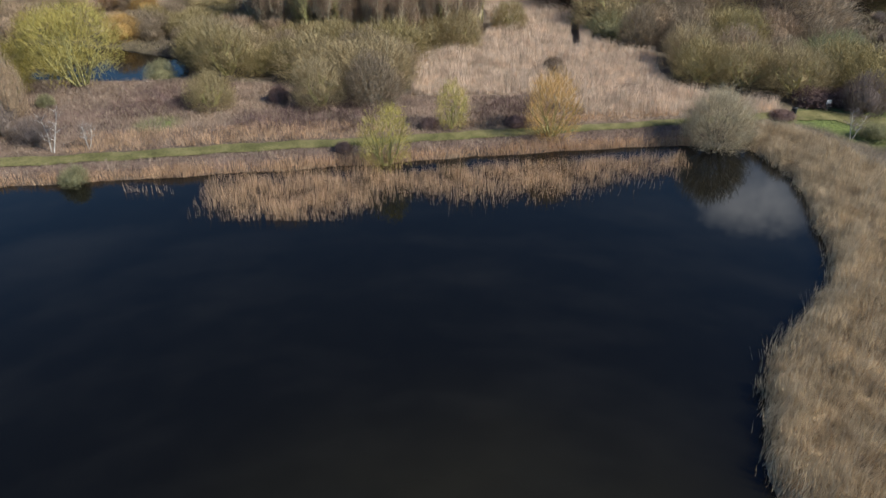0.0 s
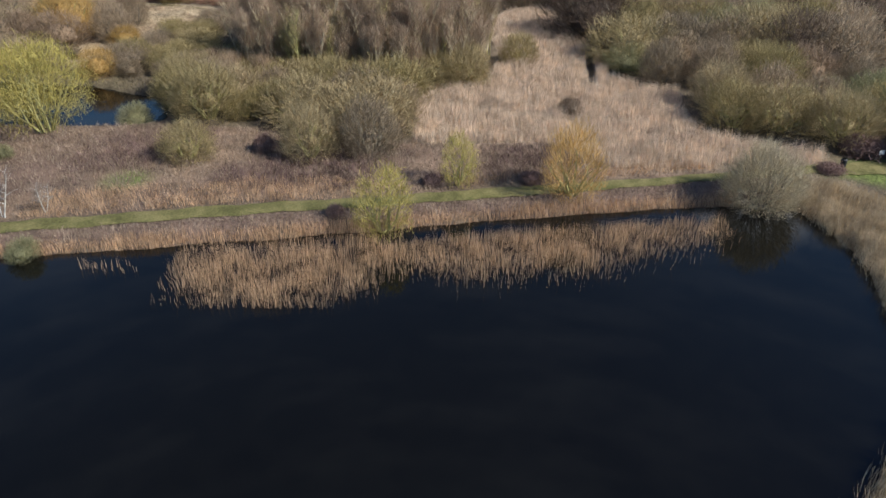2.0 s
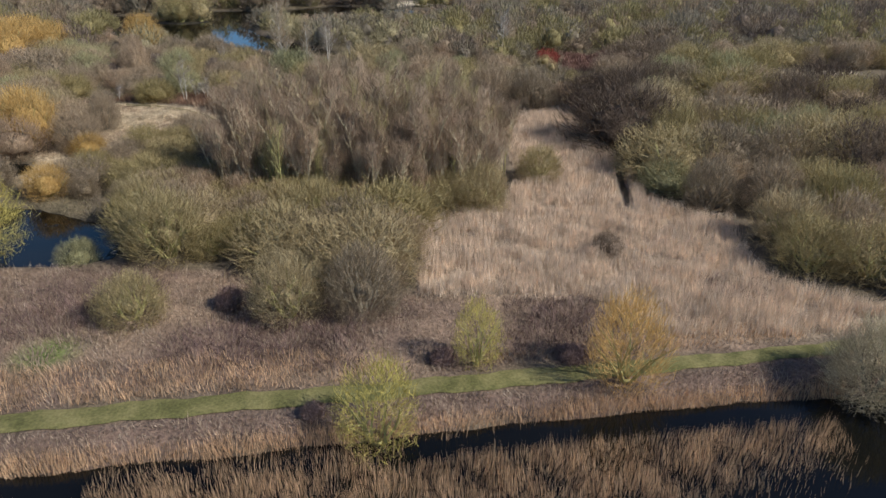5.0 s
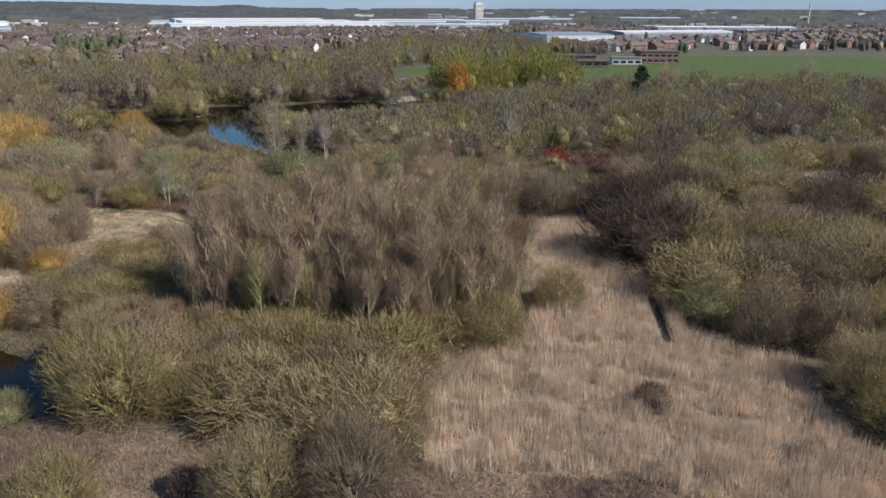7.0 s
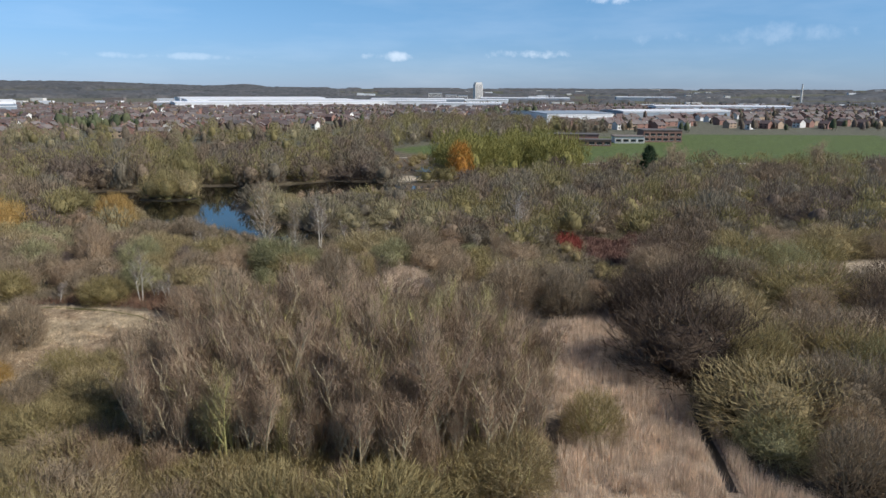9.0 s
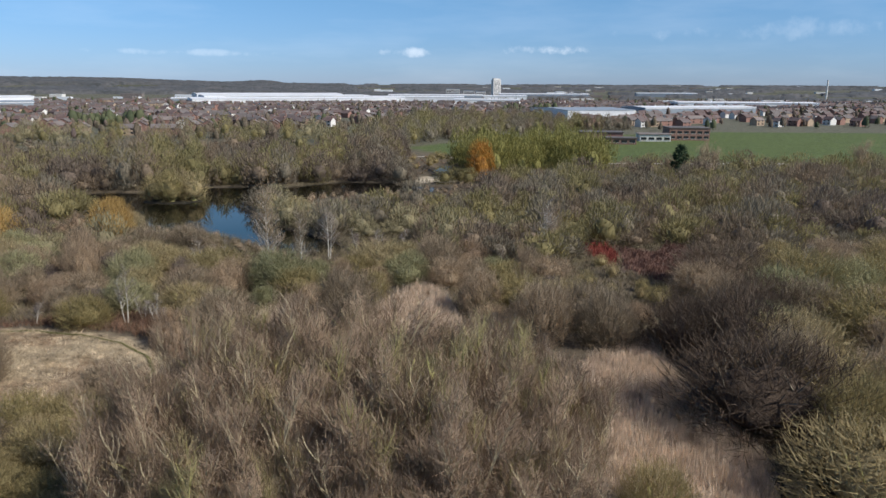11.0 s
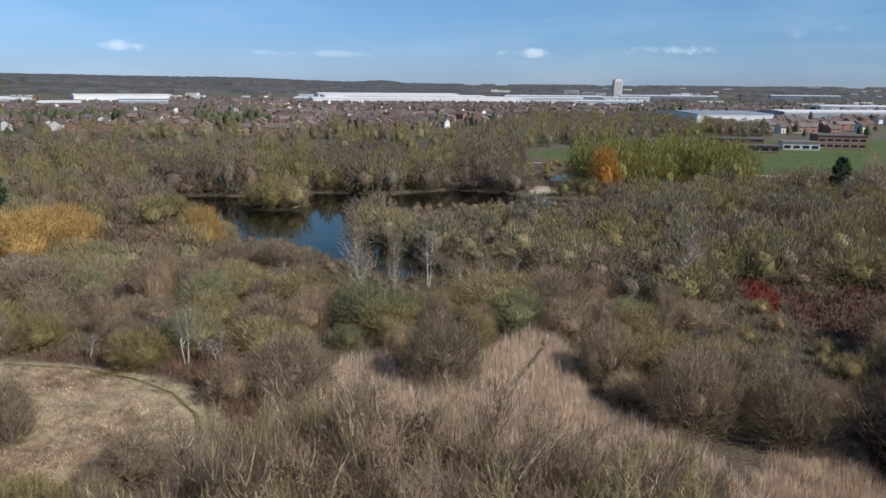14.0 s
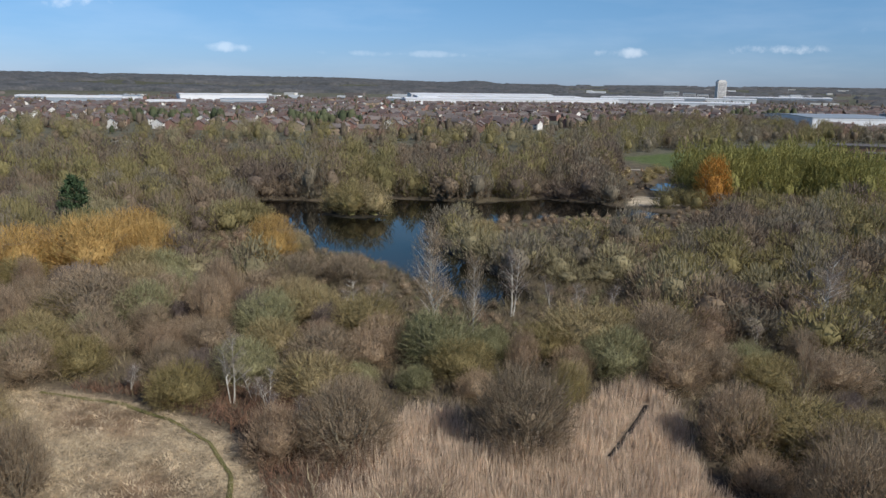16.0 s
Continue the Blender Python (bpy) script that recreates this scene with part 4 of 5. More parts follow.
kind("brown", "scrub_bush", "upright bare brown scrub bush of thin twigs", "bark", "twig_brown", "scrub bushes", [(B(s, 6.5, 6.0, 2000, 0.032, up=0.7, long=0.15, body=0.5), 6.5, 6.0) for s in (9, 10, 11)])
# bushes coloured darker to stand in for shade in the eastern wood
kind("dark", "thorn_bush", "bare bush of dark purplish-brown, mostly standing in for wood shade", "bark", "twig_dark_shade", "scrub bushes", [(B(s, 7, 6.0, 2200, 0.034, up=0.35, long=0.13), 7, 6.0) for s in (65, 66)])
kind("shore", "willow_bush", "broad pale grey-green willow bush overhanging the lake", "bark", "twig_pale", "single bushes", [(B(67, 8.2, 6.6, 4600, 0.03, long=0.12, body=0, stems=10), 8.2, 6.8)])
kind("greyfar", "osier_bush", "low bare grey osier bush on the lake shore", "bark", "twig_grey", "shore bushes", [(B(s, 8, 6.8, 520, 0.07, long=0.165, stems=4), 8, 6.8) for s in (12, 13, 14)])
kind("olivefar", "sallow_bush", "olive-brown sallow bush beside the lake", "bark_moss", "twig_olive", "shore bushes", [(B(s, 8, 7.2, 520, 0.07, long=0.165, stems=4), 8, 7.2) for s in (15, 16, 53)])
kind("sagefar", "catkin_bush", "low sage-green bush on the lake shore", "bark", "twig_sage", "shore bushes", [(B(s, 8, 6.0, 520, 0.07, long=0.165, stems=4), 8, 6.0) for s in (17, 18)])
kind("brownfar", "scrub_bush", "upright bare brown scrub on the lake shore", "bark", "twig_brown", "shore bushes", [(B(s, 7, 7.5, 620, 0.055, stems=4, up=0.8, long=0.18), 7, 7.5) for s in (54, 55)])
kind("willow_yellow", "yellow_willow", "willow coming into yellow-green leaf", "bark_moss", "leaf_yellow", "coloured willows", [(B(20, 5, 6.9, 1900, 0.03, 0.05, 8, 0.3, 0.11, 6, 0.4, 0.5, 0), 5, 6.9), (B(21, 5, 6.5, 1800, 0.03, 0.06, 8, 0.3, 0.10, 7, 0.4, 0.5, 0), 5, 6.5)])
kind("willow_big", "yellow_willow", "large spreading willow coming into yellow-green leaf", "bark_moss", "leaf_yellow", "coloured willows", [(B(24, 12, 11, 4300, 0.04, 0.2, 12, 0.3, 0.07, 9, 0.6, 0.6, 0), 12, 11)])
kind("willow_amber", "amber_willow", "willow with amber-orange bare shoots beside the path", "bark_moss", "leaf_amber", "coloured willows", [(B(22, 6, 7.7, 2000, 0.03, 0.06, 7, 0.6, 0.12, 4, 0.5, body=0), 6, 7.7)])
kind("willow_orange", "ochre_willow", "broad willow with ochre-yellow bare shoots", "bark_moss", "leaf_orange", "coloured willows", [(B(23, 9, 8.5, 3200, 0.042, 0.0, 6, 0.3, 0.11, 6), 9, 8.5)])
kind("alder", "alder_tree", "slender bare alder with a straight grey trunk", "bark_alder", "twig_alder", "alder wood", [(tree_geo(s, 11, 5.0, 1750, 0.028, 0.45, 3, 1.9, 0.9, 0.14, boughs=13, long=0.17, twig_out=0.6), 4.6, 11) for s in (30, 31, 32, 33)])
kind("alder_moss", "mossy_alder", "slender bare alder with yellow-green mossy trunk", "bark_moss", "twig_moss", "alder wood", [(tree_geo(s, 11, 4.6, 1500, 0.028, 0.4, 3, 1.9, 0.9, 0.15, boughs=13, long=0.17, twig_out=0.6), 4.2, 11) for s in (34, 35)])
kind("birch", "birch_tree", "bare silver birch with a white trunk", "bark_pale", "twig_purple", "birches", [(tree_geo(s, 9, 3.6, 1400, 0.03, 0.3, 2, 0.9, 0.3, 0.095, 0.25, 14), 3.6, 9) for s in (40, 41)])
kind("aspen", "aspen_tree", "tall bare aspen with pale trunk and rising boughs", "bark_pale", "twig_grey", "aspens", [(tree_geo(s, 14.5, 7, 1600, 0.05, 0.15, 1, 0.9, 0.7, 0.16, 0, 44), 7, 14.5) for s in (42,)])
kind("poplar", "bare_tree", "tall bare tree with rising pale boughs", "bark_alder", "twig_brown", "tall trees", [(tree_geo(s, 12, 8, 1500, 0.05, 0.22, 2, 1.2, 0.6, 0.17, 0, 18), 8, 12) for s in (43, 44)])
kind("rust", "orange_tree", "tall tree in bright rust-orange leaf", "bark", "leaf_rust", "leafing trees", [(B(47, 10.5, 14, 2600, 0.12, 0.03, 6, 0.4, 0.08, 7), 9, 14)])
kind("pine", "pine_tree", "dark green conical pine", "bark", "needle", "conifers", [(pine_geo(48, 9, 7.5, 2600), 7.5, 9)])
kind("bramble", "bramble_bush", "low dark reddish bramble mound", "bark", "bramble", "brambles", [(B(49, 5, 2.2, 1800, 0.05, 0, 6, 0.1, 0.14, stray=0.6), 5, 2.2)])
kind("purple", "birch_scrub", "bare purplish birch scrub", "bark", "twig_purple", "scrub bushes", [(B(s, 6, 6, 1700, 0.038, 0.0, 6, 0.9, 0.16, heart=0.8), 6, 6) for s in (50, 51)])

TAKEN = []


def plant(key, x, y, h=None, w=None, variant=None):
    """Sets a tree of that kind on the ground: the first takes the template itself."""
    rows = KINDS[key]
    row = rows[random.randrange(len(rows)) if variant is None else variant % len(rows)]
    ob, w0, h0, used = row
    sh = (h or h0) / h0
    sw = (w / w0) if w else sh
    m = Matrix.Translation((x, y, float(height(x, y)) - 0.03)) @ Matrix.Rotation(random.random() * 6.283, 4, "Z") @ Matrix.Diagonal((sw, sw, sh, 1))
    if used:
        copy_thing(ob, m)
    else:
        ob.matrix_basis = m
        row[3] = True
    TAKEN.append((x, y, 0.5 * sw * w0))


# single trees and bushes that stand out: x, y, height, width
for x, y, h, w in [(-6.0, 67.9, 7.0, 5.8), (1.0, 76.3, 5.4, 3.4)]:
    plant("willow_yellow", x, y, h, w)
plant("willow_big", -47.4, 90.8, 11.0, 12.0)
plant("willow_big", -54, 98, 10.0, 10.0)
plant("willow_amber", 12.0, 74.2, 7.8, 6.6, 0)
for x, y, h, w in [(-63.6, 133.8, 9.2, 10.8), (-52.5, 128.6, 3.0, 4.8), (-106.2, 212.6, 8.5, 12.5), (-78.7, 218, 8.2, 8.5), (-103, 198.7, 9.6, 14), (-110.7, 191.9, 8.7, 11), (-96, 206, 8, 9), (-50, 112, 4, 5)]:
    plant("willow_orange", x, y, h, w, 1)
plant("shore", 30.0, 72.8, 6.8, 8.4)
for x, y, h, w in [(-8.6, 84.4, 6.9, 7.4), (29.6, 108.6, 7.1, 7.2), (36.2, 107.6, 6.8, 7.6), (29.5, 138.5, 8.4, 9.0), (-34.3, 156.8, 6.5, 9.5), (-19.4, 162.6, 7.8, 9.6), (-1.0, 167.9, 6.4, 7.2), (14.6, 155.6, 7.3, 8.3), (6.4, 156.5, 8.0, 9.0), (-8.3, 187.5, 7.4, 9.6), (-54.9, 131.2, 6.2, 7.5), (-55.5, 141.5, 6.5, 5.4), (-57.9, 207.7, 5.0, 9.0), (-66, 205, 5, 9), (-96.7, 201.1, 4.5, 7)]:
    plant("grey_fine", x, y, h, w)
for x, y, h, w in [(-15.0, 83.6, 6.5, 7.2), (-28.1, 82.8, 4.5, 6.4), (-29.5, 95.4, 7.6, 9.6), (-25.0, 95.8, 3.6, 5.4), (-15.6, 102, 6.0, 9.0), (2.4, 108.6, 6.1, 7.8), (10.6, 117.8, 5.2, 6.5), (-16.7, 172.3, 5.6, 4.7), (34.2, 92.6, 6.6, 7.4), (39.2, 91.4, 6.8, 8.4), (44.9, 88.0, 7.1, 8.6), (42.7, 103.8, 7.6, 9.2), (34.6, 98.5, 7.2, 7.8), (-0.7, 126.6, 9.2, 7), (31, 129, 8.6, 7.5), (-77.3, 224.6, 4.4, 7), (-46.5, 250, 4.4, 9), (-22, 97.5, 5, 6), (-35.5, 104, 6, 7)]:
    plant("olive_fine", x, y, h, w)
for x, y, h, w in [(-38.4, 94.6, 3.3, 4.8), (-77.8, 171.8, 6.8, 10.5), (-57.7, 181.2, 6.2, 9.3), (-39, 170.5, 4.8, 7.4), (48, 73.6, 1.8, 4.2), (-48.4, 83, 3.2, 4.1), (-36.4, 63.2, 2.1, 2.7)]:
    plant("sage", x, y, h, w)
for x, y, h, w in [(-41.4, 69.4, 5.0, 3.0), (-38.0, 70.6, 6.1, 2.6), (45.0, 73.3, 6.9, 2.5), (-84.3, 194.3, 6.6, 3.8), (-80, 195, 6.5, 3.5), (-50.4, 192.8, 8.6, 4.5), (-47.5, 193.5, 8.8, 4.0), (-28.7, 199.3, 10, 4.6), (-19.9, 202.5, 9.6, 3.2), (-15.4, 201.4, 10.2, 3.1), (-24, 205, 9.0, 3.2), (-49.5, 161.5, 7.2, 2.6), (-47.5, 162.5, 7.0, 2.6), (-45.5, 161.8, 7.4, 2.6), (-44, 160.5, 6.4, 2.6), (-61.7, 160.9, 5.7, 2.8), (12.6, 204.2, 10, 5.5), (-40.5, 160, 6, 2.6)]:
    plant("birch", x, y, h, w)
plant("aspen", -36.0, 187.2, 14.6, 7.7)
plant("aspen", -31.2, 187.8, 11, 4.5)
plant("rust", 2.8, 314.7, 14.3, 9)
for x, y, h, w in [(-136, 229.4, 11.5, 9), (75, 330, 9, 7)]:
    plant("pine", x, y, h, w)
for x, y, h, w in [(45.7, 84.5, 2.2, 5.2), (50, 84, 2.4, 5), (40, 79.6, 1.0, 3), (-20.4, 85.0, 2.2, 2.4), (-10.6, 69.9, 1.1, 1.8), (-1.6, 76.6, 1.2, 2.2), (8.4, 76.9, 1.2, 2.6)]:
    plant("bramble", x, y, h, w)
plant("dark", 15.2, 96.4, 2.3, 3.8)
for x, y, h, w in [(84.8, 336, 12, 9), (135.7, 325, 13, 10), (92, 345, 9, 7), (5.6, 176, 8.5, 4.5), (14.1, 211, 8.5, 6)]:
    plant("poplar", x, y, h, w)
plant("purple", 50.5, 81.5, 5.2, 6)
plant("brown", -51.1, 80.0, 8, 5.5)
plant("purple", -44.5, 72, 3.5, 4)
plant("purple", -49, 74, 3.8, 5)
for x, y, h, w in [(-91, 269.5, 8.0, 10.0), (-85, 266.5, 9.2, 11), (-80.0, 269, 7.2, 9.0), (-86, 272, 9.5, 10)]:
    plant("olivefar", x, y, h, w)


def fill(poly, gap, mix, seed, tall=(0.8, 1.25), avoid=(), limit=400, under=False, dome=0.0):
    """Fills an outline with trees at about the given gap; mix: kind and weight."""
    rng = np.random.default_rng(seed)
    p = np.array(poly)
    lo, hi = p.min(0), p.max(0)
    tries = lo + rng.random((9000, 2)) * (hi - lo)
    ok = sdf(poly, tries[:, 0], tries[:, 1]) < 0
    for other, room in avoid:
        ok &= sdf(other, tries[:, 0], tries[:, 1]) > room
    names, weights = [a for a, _ in mix], np.array([b for _, b in mix], float)
    mine, got = [] if under else [(a, b, r * 0.75) for a, b, r in TAKEN], 0
    for x, y in tries[ok]:
        if got >= limit:
            break
        if mine:
            q = np.array(mine)
            if np.any(np.hypot(q[:, 0] - x, q[:, 1] - y) < np.maximum(gap, 0.5 * gap + q[:, 2])):
                continue
        key = names[rng.choice(len(names), p=weights / weights.sum())]
        k = tall[0] + (tall[1] - tall[0]) * rng.random()
        if dome:
            k *= 0.80 + 0.24 * float(smooth(0, dome, -sdf(poly, np.array([x]), np.array([y])))[0])
        row = KINDS[key][0]
        plant(key, x, y, row[2] * k, row[1] * k * (0.92 + 0.45 * rng.random()))
        mine.append((x, y, gap * 0.5))
        got += 1


DRY = [(w, 1.5) for w in WATERS]
OPEN = DRY + [(FIELD, 2.0), (REEDBED, 2.6), (REEDBED_NORTH, 1.5), (RUST, 1.5), (RUST_TIP, 1.5), (SAND, 1.5), (BEACH, 2.0), (LAWN, 1.0)]
LOW_EAST = [([(58, 163), (92, 163), (95, 178), (66, 178)], 0.0), ([(56, 94), (74, 94), (98, 126), (78, 128), (70, 135)], 0.0)]
for low_zone, _ in LOW_EAST:
    fill(low_zone, 3.4, [("greyfar", 3), ("sagefar", 1), ("purple", 1)], 112, (0.3, 0.45), OPEN, 40)
fill([(34, 106), (34, 98), (36, 90), (44, 87), (54, 86), (66, 100), (40, 112)], 4.9, [("grey", 3), ("olive", 4), ("sage", 4), ("brown", 0.8)], 113, (0.85, 1.15), OPEN + LOW_EAST, 60)
# the dark kind here carries the wood's shade in its colour
fill([(21, 157), (21.5, 141), (25, 127), (26, 112), (30, 107.5), (40, 110), (66, 100), (70, 105), (98, 160), (92, 178), (66, 177), (50, 181), (36, 184)], 4.9, [("dark", 3.5), ("grey", 3), ("olive", 2), ("sage", 2)], 101, (0.9, 1.3), OPEN + LOW_EAST, 200)
fill([(-5, 107), (4, 112), (6.5, 120), (5, 130), (1, 134), (-10, 136), (-20, 137), (-27, 134), (-31, 122), (-29, 112), (-20, 109)], 1.55, [("alder", 7), ("alder_moss", 2.2)], 102, (0.9, 1.15), DRY, 330, True, 6.0)
fill([(-30, 116), (-5, 113), (5, 118), (4, 132), (-10, 135), (-26, 133)], 3.4, [("brown", 3), ("olive", 1)], 111, (0.7, 1.0), DRY, 30, True)
fill([(-36, 106), (-22, 104), (-30, 112), (-39, 124), (-40, 140), (-44, 139), (-47, 128), (-50, 114), (-44, 110)], 3.6, [("olive", 5), ("grey", 3), ("brown", 1)], 103, (0.4, 0.68), OPEN, 60)
fill([(-37, 97), (-27, 100), (-20, 96), (-12, 91), (-5, 88), (-3.5, 104), (-6, 107), (-20, 108), (-34, 108)], 3.2, [("olive", 4), ("grey", 3), ("brown", 1)], 108, (0.6, 0.95), OPEN, 40)
fill([(-34, 108), (-20, 105), (-5, 104), (4, 109), (7, 117), (-5, 113), (-20, 111), (-32, 114)], 2.4, [("brown", 3), ("olive", 3), ("grey", 1.5)], 114, (0.45, 0.75), OPEN, 70, True)
fill([(-75, 85), (-52, 86), (-52, 92), (-75, 94)], 4.0, [("olive", 2), ("purple", 2), ("willow_yellow", 1)], 104, (0.7, 1.2), DRY, 20)
fill([(-75, 111), (-56, 111), (-57, 117), (-60, 128), (-58, 138), (-62, 144), (-70, 150), (-90, 158), (-100, 140)], 4.4, [("grey", 3), ("olive", 2), ("brown", 2)], 105, (0.7, 1.1), OPEN, 60)
MID = [(-78, 158), (-66, 161), (-54, 160), (-45, 158), (-37, 150), (-34, 158), (-32, 168), (-26, 168), (-23, 175), (-14, 180), (-9, 186), (-4, 178), (-1, 161), (10, 157), (22, 157), (36, 184), (60, 182), (95, 192), (118, 200), (-130, 200)]
FAR = [(-130, 200), (118, 200), (125, 250), (150, 300), (150, 318), (-190, 318), (-210, 262)]
SHORE = [(-104, 228), (-96, 214), (-80, 206), (-64, 204), (-52, 196), (-42, 190), (-24, 192), (-14, 204), (-16, 216), (-24, 214), (-30, 206), (-44, 208), (-54, 216), (-62, 226), (-80, 228), (-94, 236)]
RUST_EDGE = [(20, 172), (40, 172), (52, 190), (48, 208), (44, 188), (30, 182), (24, 192), (18, 208), (12, 196)]
fill(SHORE, 2.3, [("greyfar", 4), ("sagefar", 1), ("brownfar", 1)], 109, (0.34, 0.58), OPEN, 220)
fill(RUST_EDGE, 2.9, [("greyfar", 4), ("olivefar", 2)], 110, (0.2, 0.36), OPEN, 60)
SPIT = [(-52, 264), (-44, 276), (-30, 285), (-8, 291), (-4, 305), (8, 305), (4, 280), (-14, 262), (-34, 242), (-48, 240)]
fill([(-27, 329), (-20, 328), (-15.5, 340), (-17, 366), (-4, 368), (-4, 345), (-2, 330), (4, 372), (-2, 395), (-27, 395)], 4.2, [("greyfar", 2), ("brownfar", 2), ("olivefar", 1)], 116, (0.28, 0.42), DRY + [(BEACH, 1.0)], 70)
fill(SPIT, 2.7, [("greyfar", 3), ("brownfar", 1), ("sagefar", 1)], 115, (0.36, 0.6), OPEN, 170)
OPEN = OPEN + [(SHORE, 0.0), (RUST_EDGE, 0.0), (SPIT, 0.0)]
fill(MID, 4.9, [("grey", 4), ("olive", 3), ("sage", 2), ("brown", 3), ("purple", 1.5), ("birch", 0.5)], 106, (0.62, 1.08), OPEN, 300)


# kinds of which no plant was set are taken away
for rows in KINDS.values():
    for spare in [row[0] for row in rows if not row[3]]:
        for piece in list(spare.children_recursive) + [spare]:
            bpy.data.objects.remove(piece)


def far_wood(name, poly, gap, sorts, seed, label, mat, count, avoid=(), tints=None, room=2.0):
    """A joined far wood of light trees; tints: the colours that its trees take, in drifts."""
    rng = np.random.default_rng(seed)
    p = np.array(poly)
    lo, hi = p.min(0), p.max(0)
    tries = lo + rng.random((count * 6, 2)) * (hi - lo)
    tries = tries[sdf(poly, tries[:, 0], tries[:, 1]) < 0]
    for w in WATERS + [PLAYING_FIELD, BEACH]:
        tries = tries[sdf(w, tries[:, 0], tries[:, 1]) > room]
    for other, off in avoid:
        tries = tries[sdf(other, tries[:, 0], tries[:, 1]) > off]
    for tx, ty, tr in TAKEN:
        tries = tries[np.hypot(tries[:, 0] - tx, tries[:, 1] - ty) > 0.7 * tr + 1.2]
    kept = np.zeros((0, 2))
    for q in tries:
        if len(kept) >= count:
            break
        if not len(kept) or np.min(np.hypot(*(kept - q).T)) > gap:
            kept = np.vstack([kept, q])
    pieces, paint = [], []
    zs = height(kept[:, 0], kept[:, 1])
    for (x, y), z in zip(kept, zs):
        wood, crown = sorts[rng.integers(len(sorts))]
        a, k = rng.random() * 6.28, 0.7 + 0.55 * rng.random()
        turn = np.array([[np.cos(a), -np.sin(a), 0], [np.sin(a), np.cos(a), 0], [0, 0, 1]])
        for v, f in (wood, crown):
            pieces.append((v @ turn.T * k + (x, y, z - 0.1), f))
        if tints:
            drift = 0.5 + 0.5 * float(ripple(x, y, 14.0, seed)) + 0.30 * rng.standard_normal()
            shade = np.array(tints[int(np.clip(drift, 0, 0.999) * len(tints))]) * (0.85 + 0.3 * rng.random())
            paint.append(np.repeat([(*shade, 1)], len(wood[0]) + len(crown[0]), 0))
    v, f = joined(*pieces)
    me = mesh_of(name, v, f, M[mat], True)
    if tints:
        me.color_attributes.new("tint", "FLOAT_COLOR", "POINT").data.foreach_set("color", np.concatenate(paint).astype(np.float32).ravel())
    return tagged(new(name, me), label, "woodland", kind="stuff")


def light_tree(seed, h, w, n, width, low=0.06):
    """A few rising stems and a soft fuzzy crown, cheap enough for hundreds."""
    rng = np.random.default_rng(seed)
    lobes = 2 if n < 120 else 5
    p, u = lobed(rng, n, w, h, low, 1.0, 0.42, lobes, seed)
    core = thick_of_twigs(rng, w, h, low, lobes, seed, 0.78 if n < 120 else 0.42, 7 if n < 120 else 12, 4 if n < 120 else 7)
    stems = [tube((0, 0, 0), (0, 0, h * 0.6), 0.16, 0.05, 3)]
    for k in range(0 if n < 120 else 4):
        a = 1.57 * k + rng.random()
        stems.append(tube((0.3 * math.cos(a), 0.3 * math.sin(a), 0), (0.3 * w * math.cos(a), 0.3 * w * math.sin(a), h * 0.72), 0.14, 0.03, 3))
    return joined(*stems), joined(core, hair(p, u, (0.24 if n < 120 else 0.105) * h, (0.8 if n < 120 else 1.7) * width, rng, (0, 0, -0.3 * h), 0.5, 0.4))


def light_bush(seed, w, h, up, long):
    return bush_geo(seed, w, h, 560, 0.135, 0.0, 3, up + 0.15, 1.3 * long, 4, 0.3, body=0.42)


GREY, OLIVE, UMBER, PALE, DUSK, BUD = (0.260, 0.220, 0.155), (0.285, 0.240, 0.108), (0.270, 0.204, 0.136), (0.325, 0.280, 0.160), (0.190, 0.145, 0.108), (0.275, 0.238, 0.105)
SORTS = [light_bush(401 + 10 * k, 10.6 - 0.5 * (k % 4), 4.6 + 0.75 * k, 0.2 + 0.12 * k, 0.066) for k in range(6)]
far_wood("bush_thicket", FAR, 5.2, SORTS, 401, "dense bare thicket of rounded bushes round the lake", "wood_tint", 900, OPEN, [DUSK, GREY, UMBER, OLIVE, GREY, PALE, OLIVE, UMBER])
LIGHT = [light_tree(60 + k, 9.5 + (k % 3) * 1.8, 9.4 + 1.5 * (k % 2), 640, 0.14) for k in range(5)]
LOWER = [light_tree(66 + k, 6.4 + (k % 3) * 1.1, 9.4 + k % 2, 520, 0.14) for k in range(4)]
far_wood("far_wood_west", [(-215, 262), (-125, 280), (-100, 286), (-70, 298), (-40, 310), (-31, 312), (-30, 335), (-32, 385), (-60, 372), (-110, 352), (-200, 335), (-300, 330), (-340, 290)], 6.4, LIGHT, 201, "bare brown and olive trees behind the lake", "wood_tint", 750, tints=[DUSK, UMBER, GREY, UMBER, OLIVE, BUD], room=0.5)
far_wood("far_wood_east", [(-10, 318), (150, 318), (150, 300), (125, 250), (100, 200), (130, 180), (210, 300), (240, 330), (60, 326), (-5, 332)], 6.4, LOWER, 202, "bare brown trees before the playing field", "wood_tint", 420, tints=[DUSK, UMBER, OLIVE, UMBER, BUD], room=0.5)
LOW = [light_tree(70 + k, 3.0 + k, 7.0, 130, 0.18) for k in range(3)]
far_wood("far_scrub", [(-430, 330), (-340, 300), (-300, 330), (-200, 335), (-110, 352), (-60, 374), (-40, 400), (-104, 480), (-184, 452), (-300, 455), (-440, 430)], 7.5, LOW, 206, "low bare scrub before the houses", "wood_tint", 420, tints=[UMBER, DUSK, GREY, DUSK])
far_wood("field_edge_scrub", [(60, 326), (150, 322), (240, 332), (330, 420), (300, 430), (200, 362), (60, 352)], 7.0, LOWER, 207, "bare olive trees beside the playing field", "wood_tint", 110, tints=[OLIVE, BUD, UMBER])
